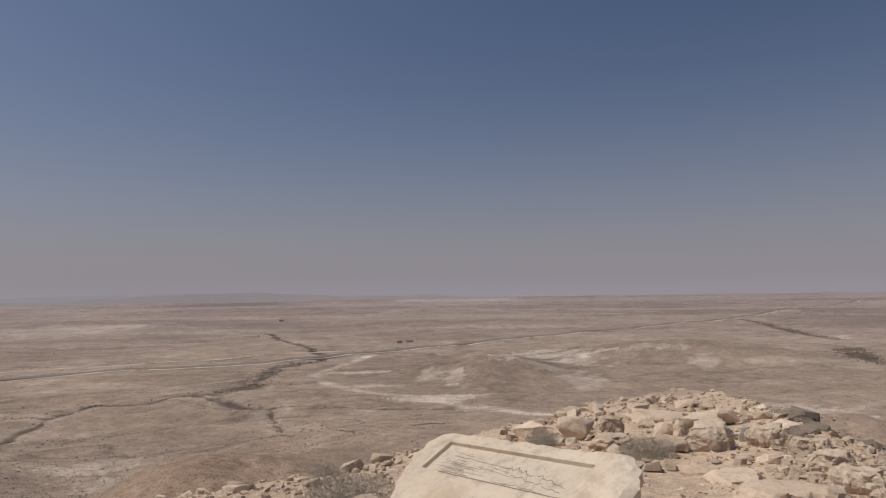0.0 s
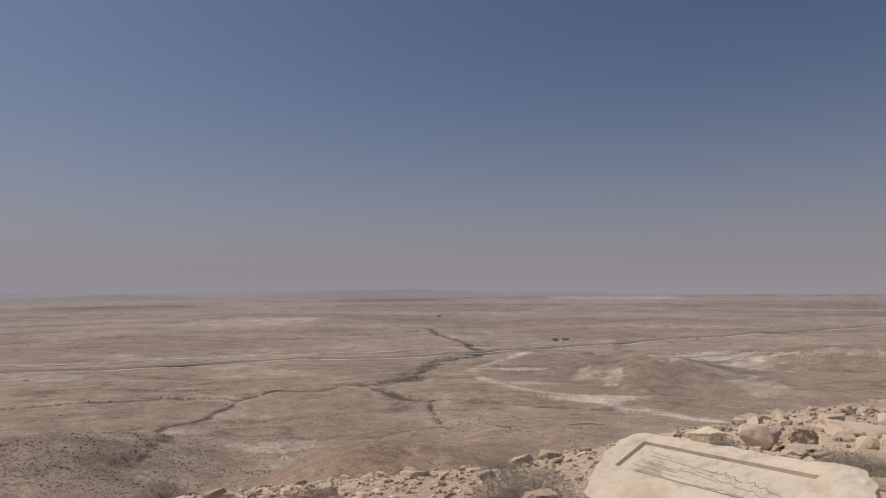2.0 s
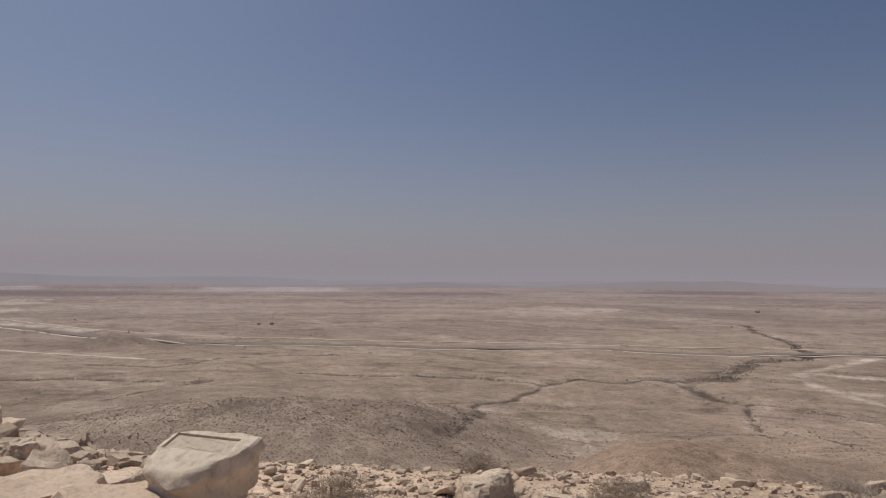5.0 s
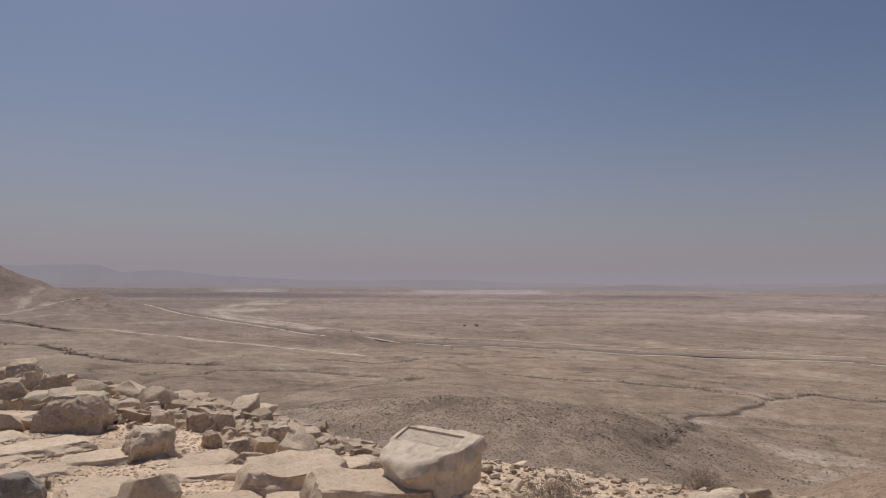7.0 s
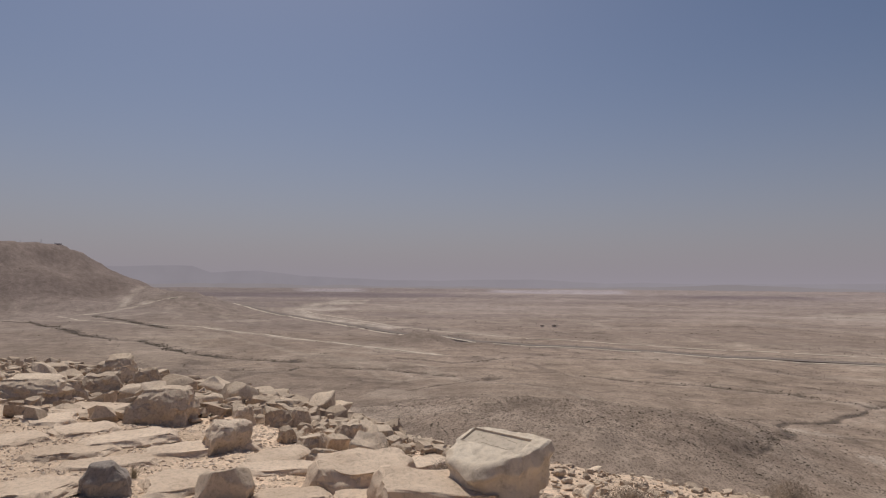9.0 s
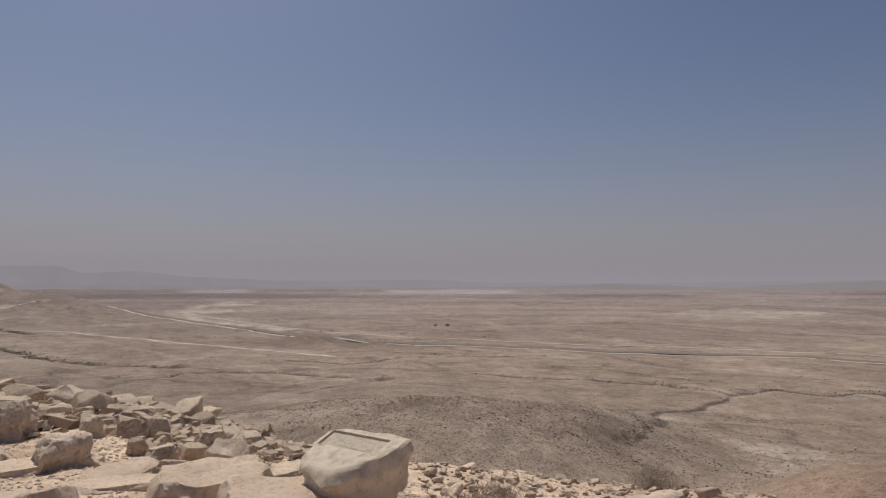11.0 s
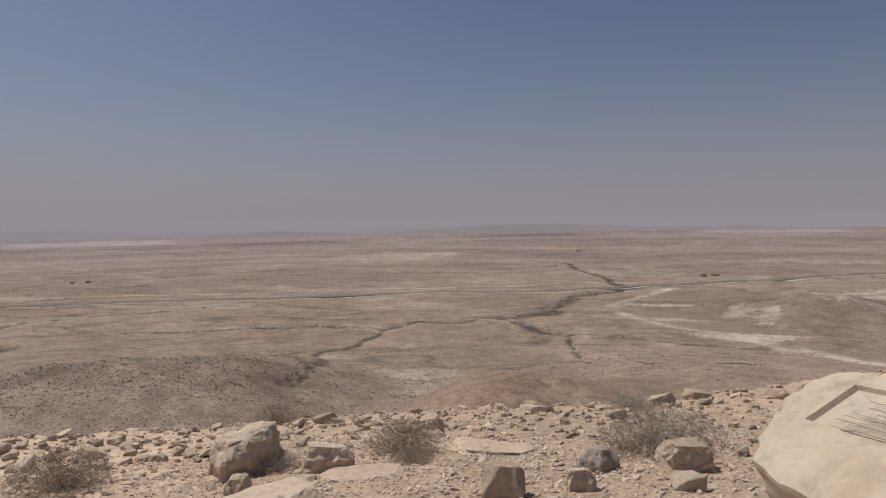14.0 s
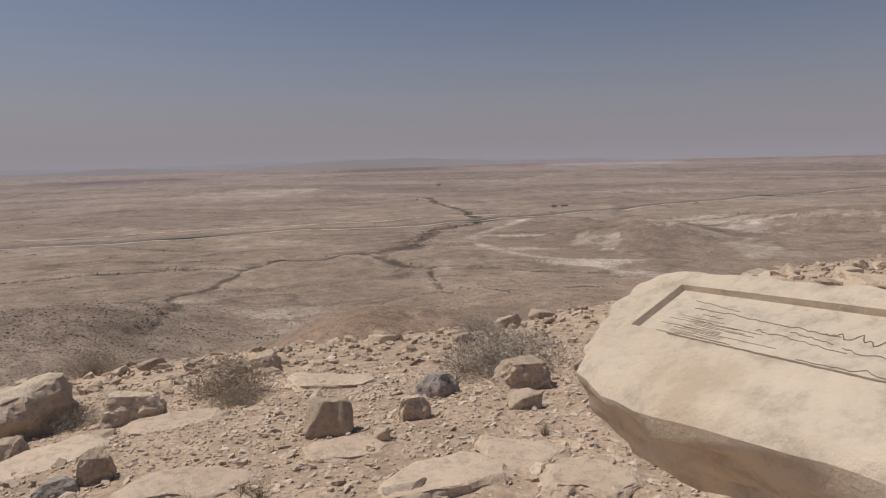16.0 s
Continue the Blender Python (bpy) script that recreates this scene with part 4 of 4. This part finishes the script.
def groove(parent, pts, wide, lift, name="panel_line", material=None):
    """A dark line on a panel, for a cut or a shadow gap: a narrow ribbon with tapering ends, in the panel's own plane.
    """
    n = len(pts)
    verts, faces = [], []
    for k, (x, y) in enumerate(pts):
        ax, ay = pts[max(0, k - 1)]
        bx, by = pts[min(n - 1, k + 1)]
        d = math.hypot(bx - ax, by - ay) or 1
        px, py = -(by - ay) / d, (bx - ax) / d
        h = 0.42 * wide * (0.25 if k in (0, n - 1) else 0.4 + 0.3 * abs(math.sin(k * 1.7 + x * 30)))
        verts += [(x - px * h, y - py * h, lift), (x, y, lift + 0.0012), (x + px * h, y + py * h, lift)]
    for k in range(n - 1):
        a = 3 * k
        faces += [(a, a + 3, a + 4, a + 1), (a + 1, a + 4, a + 5, a + 2)]
    ob = mesh_object(name, verts, faces, material or M_GROOVE_SHADOW)
    ob.parent = parent
    return ob


def wander(x0, y0, x1, y1, n, jag, rng, peaks=()):
    out = []
    for k in range(n + 1):
        t = k / n
        y = y0 + (y1 - y0) * t + rng.uniform(-jag, jag)
        for p, h, w in peaks:
            y -= h * max(0, 1 - abs(t - p) / w)
        out.append((x0 + (x1 - x0) * t, y))
    return out


F1, R1, N1 = Vector((-0.040, 3.261, 0.858)), Vector((0.525, 2.527, 0.931)), Vector((-0.171, 3.132, 0.768))
PU, PV = (R1 - F1).length / 2, (N1 - F1).length / 2
m1 = frame_of((F1 + R1) / 2 + (N1 - F1) / 2, R1 - F1, N1 - F1)
TOP1 = [(-0.60, -0.175), (-0.35, -0.185), (0.0, -0.175), (0.25, -0.185), (0.56, -0.20), (0.66, -0.15), (0.70, 0.0), (0.66, 0.20), (0.50, 0.29), (0.27, 0.31), (0.08, 0.325), (-0.20, 0.355), (-0.36, 0.345), (-0.47, 0.30), (-0.55, 0.20), (-0.64, 0.05), (-0.66, -0.08)]
stone1 = carved_boulder("carved_boulder", m1, TOP1, PU, PV, 0.017, (0.22, 0.30), 0.17, (0.22, -0.14, 0.5), 0.80, 4,
                        "pale limestone boulder with a sunken panel carved with mountain outlines")
rng1 = random.Random(8)
L1 = -0.0163
for spec in [(-0.36, -0.030, 0.06, -0.012, 44, 0.0022, ((0.3, 0.006, 0.05), (0.75, 0.006, 0.03)), 0.004),
             (0.02, -0.014, 0.20, 0.004, 26, 0.004, ((0.2, 0.018, 0.07), (0.42, 0.026, 0.07), (0.55, 0.02, 0.05), (0.7, 0.022, 0.05)), 0.0055),
             (0.22, -0.002, 0.40, 0.035, 22, 0.004, ((0.15, 0.02, 0.08), (0.5, 0.012, 0.1)), 0.005),
             (-0.38, -0.06, -0.22, -0.042, 14, 0.002, (), 0.002), (-0.13, 0.012, 0.10, 0.035, 24, 0.004, ((0.3, 0.008, 0.05),), 0.003),
             (0.08, 0.022, 0.40, 0.062, 30, 0.005, ((0.25, 0.012, 0.05), (0.6, 0.014, 0.06)), 0.0035), (0.02, 0.080, 0.25, 0.078, 18, 0.002, ((0.6, 0.012, 0.08),), 0.004),
             (0.24, 0.078, 0.33, 0.090, 8, 0.004, (), 0.004), (-0.31, -0.008, -0.24, -0.004, 8, 0.003, (), 0.003), (-0.05, -0.002, 0.06, 0.012, 12, 0.004, (), 0.003),
             (0.17, 0.0, 0.185, 0.028, 4, 0.002, (), 0.003), (0.30, 0.02, 0.31, 0.04, 4, 0.002, (), 0.003), (0.22, -0.055, 0.26, -0.025, 6, 0.002, (), 0.002)]:
    x0, y0, x1, y1, n, jag, peaks, wd = spec
    groove(stone1, wander(x0, y0, x1, y1, n, jag, rng1, peaks), wd, L1)
for k in range(17):
    y = 0.006 + 0.0052 * k + rng1.uniform(-0.001, 0.001)
    x0 = -0.42 + rng1.uniform(0, 0.14)
    groove(stone1, wander(x0, y, x0 + rng1.uniform(0.06, 0.34), y + rng1.uniform(0, 0.006), 16, 0.0009, rng1), 0.0012 + 0.0006 * rng1.random(), L1, "fine_line", M_SCRATCH)
# the shadow gap along the near edge of the panel, drawn as a dark ribbon
groove(stone1, wander(-PU * 0.7, PV + 0.003, PU * 0.98, PV + 0.003, 60, 0.0008, rng1), 0.009, 0.0015)

F2, R2 = Vector((-5.02, 2.41, 0.39)), Vector((-4.41, 2.58, 0.41))
SL2 = Vector((0.29, -0.957, -0.45)).normalized()
PV2 = 0.085
m2 = frame_of((F2 + R2) / 2 + SL2 * PV2, R2 - F2, SL2)
TOP2 = [(-0.34, -0.10), (-0.21, -0.13), (0.0, -0.14), (0.20, -0.155), (0.36, -0.16), (0.47, -0.14), (0.46, 0.0), (0.40, 0.09), (0.31, 0.19), (0.24, 0.26), (0.16, 0.33), (0.08, 0.375), (-0.09, 0.345), (-0.22, 0.325), (-0.29, 0.28), (-0.36, 0.12), (-0.37, -0.03)]
stone2 = carved_boulder("carved_boulder", m2, TOP2, 0.31, PV2, 0.016, (0.10, 0.31), 0.03, (0.06, 0.10, 0.86), 0.25, 9, "pale limestone block with a sunken carved panel on its slanted top")
rng2 = random.Random(4)
for spec in [(-0.20, -0.02, -0.05, 0.02, 8, 0.006, (), 0.003), (-0.12, 0.05, 0.18, 0.06, 16, 0.003, (), 0.003), (-0.02, -0.06, 0.2, -0.03, 12, 0.004, (), 0.0025)]:
    x0, y0, x1, y1, n, jag, peaks, wd = spec
    groove(stone2, wander(x0, y0, x1, y1, n, jag, rng2, peaks), wd, -0.0153)


# the beds of stone on which the smaller carved block lies
for which, x, y, w, d, h, top, yaw in [(3, -4.78, 2.02, 1.55, 0.95, 0.30, 0.075, 60), (5, -5.75, 1.75, 1.2, 0.9, 0.3, 0.02, 75)]:
    ob = new("slab", LEDGES[which])
    ob.matrix_world = pose(x, y, top - h / 2, 0, 0, yaw) @ Matrix.Diagonal((w, d / 0.8, h / 0.22, 1))
    tagged(ob, "thick pale limestone ledge under a carved block", "rock", "blocks on the terrace")


# ---- dry bushes ----
def bush_mesh(seed, stems, radius, height, material, thick=0.004, upright=0.4, name="twigs", sprigs=0):
    rng = random.Random(seed)
    verts, faces = [], []

    def stick(a, b, ra, rb):
        d = (b - a).normalized()
        s = d.orthogonal().normalized()
        q = d.cross(s)
        base = len(verts)
        for p, r in ((a, ra), (b, rb)):
            for k in range(3):
                an = 2.094 * k
                verts.append(p + (s * math.cos(an) + q * math.sin(an)) * r)
        for k in range(3):
            faces.append((base + k, base + (k + 1) % 3, base + 3 + (k + 1) % 3, base + 3 + k))

    def grow(p, d, length, r, level):
        for _ in range(3):
            d = (d + Vector((rng.uniform(-0.55, 0.55), rng.uniform(-0.55, 0.55), rng.uniform(-0.3, 0.45)))).normalized()
            q = p + d * length / 3
            stick(p, q, r, r * 0.75)
            if level and rng.random() < 0.95:
                e = (d + Vector((rng.uniform(-1, 1), rng.uniform(-1, 1), rng.uniform(-0.3, 0.7)))).normalized()
                grow(q, e, length * rng.uniform(0.35, 0.6), r * 0.6, level - 1)
            p, r = q, r * 0.75

    for _ in range(stems):
        a, t = rng.uniform(0, 6.283), rng.random()
        d = Vector((math.cos(a) * radius * t, math.sin(a) * radius * t, height * (upright + (1 - upright) * rng.random())))
        p = Vector((math.cos(a), math.sin(a), 0)) * radius * 0.35 * t
        grow(p, d.normalized(), d.length * rng.uniform(0.6, 1.0), thick, 2)
    for _ in range(sprigs):
        a, k = rng.uniform(0, 6.283), rng.random() ** 0.45
        e = math.asin(rng.random())
        lump = 1 + 0.22 * noise.noise(Vector((math.cos(a) * 1.5, math.sin(a) * 1.5, e * 1.5 + seed)))
        p = Vector((math.cos(a) * math.cos(e) * radius, math.sin(a) * math.cos(e) * radius, math.sin(e) * height)) * k * lump
        d = Vector((rng.uniform(-1, 1), rng.uniform(-1, 1), rng.uniform(-0.3, 1))).normalized()
        q = p + d * rng.uniform(0.02, 0.055)
        stick(p, q, thick * 0.55, thick * 0.35)
        stick(q, q + (d + Vector((rng.uniform(-1, 1), rng.uniform(-1, 1), rng.uniform(-0.5, 0.8)))).normalized() * rng.uniform(0.012, 0.03), thick * 0.45, thick * 0.3)
    me = bpy.data.meshes.new(name)
    me.from_pydata([tuple(v) for v in verts], [], faces)
    me.materials.append(material)
    me.update()
    return me


DRY = [bush_mesh(k, 32, 0.34, 0.30, M_TWIG, 0.0035, 0.12, sprigs=1700) for k in (1, 2)]
GREYBUSH = [bush_mesh(k, 40, 0.38, 0.25, M_TWIG_GREY, 0.004, 0.15, sprigs=2000) for k in (3, 4)]
TUFT = [bush_mesh(5, 40, 0.06, 0.12, M_GRASS, 0.0018, 0.7)]


def plant(name, me, x, y, s, yaw, label, group=""):
    ob = new(name, me)
    ob.matrix_world = pose(x, y, ground_z(x, y) - 0.01, 0, 0, yaw) @ Matrix.Diagonal((s, s, s, 1))
    return tagged(ob, label, "bush", group)


for which, x, y, s, yaw in [(0, -2.66, 4.9, 0.86, 0), (1, -4.35, 3.42, 0.95, 80), (1, -2.42, 4.62, 0.45, 30), (0, -6.2, 2.75, 0.7, 10), (1, -5.4, 6.6, 0.9, 60), (0, 0.4, 8.2, 0.8, 15)]:
    plant("dry_bush", DRY[which], x, y, s, yaw, "leafless brown dry bush among stones on the slope", "dry bushes")
for which, x, y, s, yaw in [(0, -0.98, 5.7, 1.25, 0), (1, -3.15, 4.1, 0.5, 40), (1, 2.35, 8.05, 1.0, 90), (0, -1.6, 8.0, 0.7, 10), (1, 1.3, 9.9, 0.9, 30)]:
    plant("grey_bush", GREYBUSH[which], x, y, s, yaw, "low grey twiggy bush between limestone rocks", "dry bushes")
for x, y, s in [(-1.38, 3.16, 0.8), (-1.62, 3.1, 0.6), (-1.5, 3.25, 0.5), (-7.1, 2.4, 2.0), (-6.9, 2.5, 1.6), (-6.55, -0.1, 1.0), (-0.5, 4.0, 0.5)]:
    plant("grass_tuft", TUFT[0], x, y, s, x * 90, "small tuft of dry straw-coloured grass in gravel", "grass tufts")


# ---- buildings and masts far off ----
def box_part(name, sx, sy, sz, at, material, parent):
    bm = bmesh.new()
    bmesh.ops.create_cube(bm, size=1)
    for v in bm.verts:
        v.co = Vector((v.co.x * sx, v.co.y * sy, v.co.z * sz)) + Vector(at)
    bmesh.ops.bevel(bm, geom=bm.edges[:], offset=min(sx, sy, sz) * 0.04, segments=1, affect='EDGES')
    me = bpy.data.meshes.new(name)
    bm.to_mesh(me)
    bm.free()
    me.materials.append(material)
    ob = new(name, me)
    ob.parent = parent
    return ob


def hut(x, y, yaw, long, deep, high, label):
    e = new("hut")
    e.matrix_world = pose(x, y, ground_z(x, y), 0, 0, yaw)
    box_part("wall", long, deep, high, (0, 0, high / 2 - 0.5), M_HUT, e)
    box_part("roof", long + 1, deep + 1, 0.5, (0, 0, high - 0.2), M_ROOF, e)
    box_part("door", 1.2, 0.3, 2.1, (long * 0.2, -deep / 2, 1.0), M_ROOF, e)
    return tagged(e, label, "hut", "buildings on the plain")


for x, y, yaw, long, deep, high in [(-70, 797, 5, 6, 5, 3.0), (-58, 800, 5, 9, 5, 2.0), (-413, 1515, 20, 10, 8, 3.2), (-778, 520, 40, 5, 4, 2.2), (-790, 507, 30, 4, 4, 2.0)]:
    hut(x, y, yaw, long, deep, high, "low single-storey building standing alone on the dry plain")


def mesa_thing(dx, dy, high):
    x, y = MESA[0] + dx, MESA[1] + dy
    e = new("mast")
    e.matrix_world = pose(x, y, ground_z(x, y) - 0.3)
    box_part("pole", 0.7, 0.7, high, (0, 0, high / 2), M_STEEL, e)
    box_part("crossarm", 1.8, 0.3, 0.3, (0, 0, high * 0.9), M_STEEL, e)
    tagged(e, "thin steel mast on the hill's flat top", "mast", "masts on the hill")


for dx, dy, high in [(-25, 203, 18), (-29, 232, 12), (-18, 160, 14)]:
    mesa_thing(dx, dy, high)
hut(MESA[0] - 31, MESA[1] + 240, 60, 12, 9, 8.5, "small lookout hut on the flat hilltop")
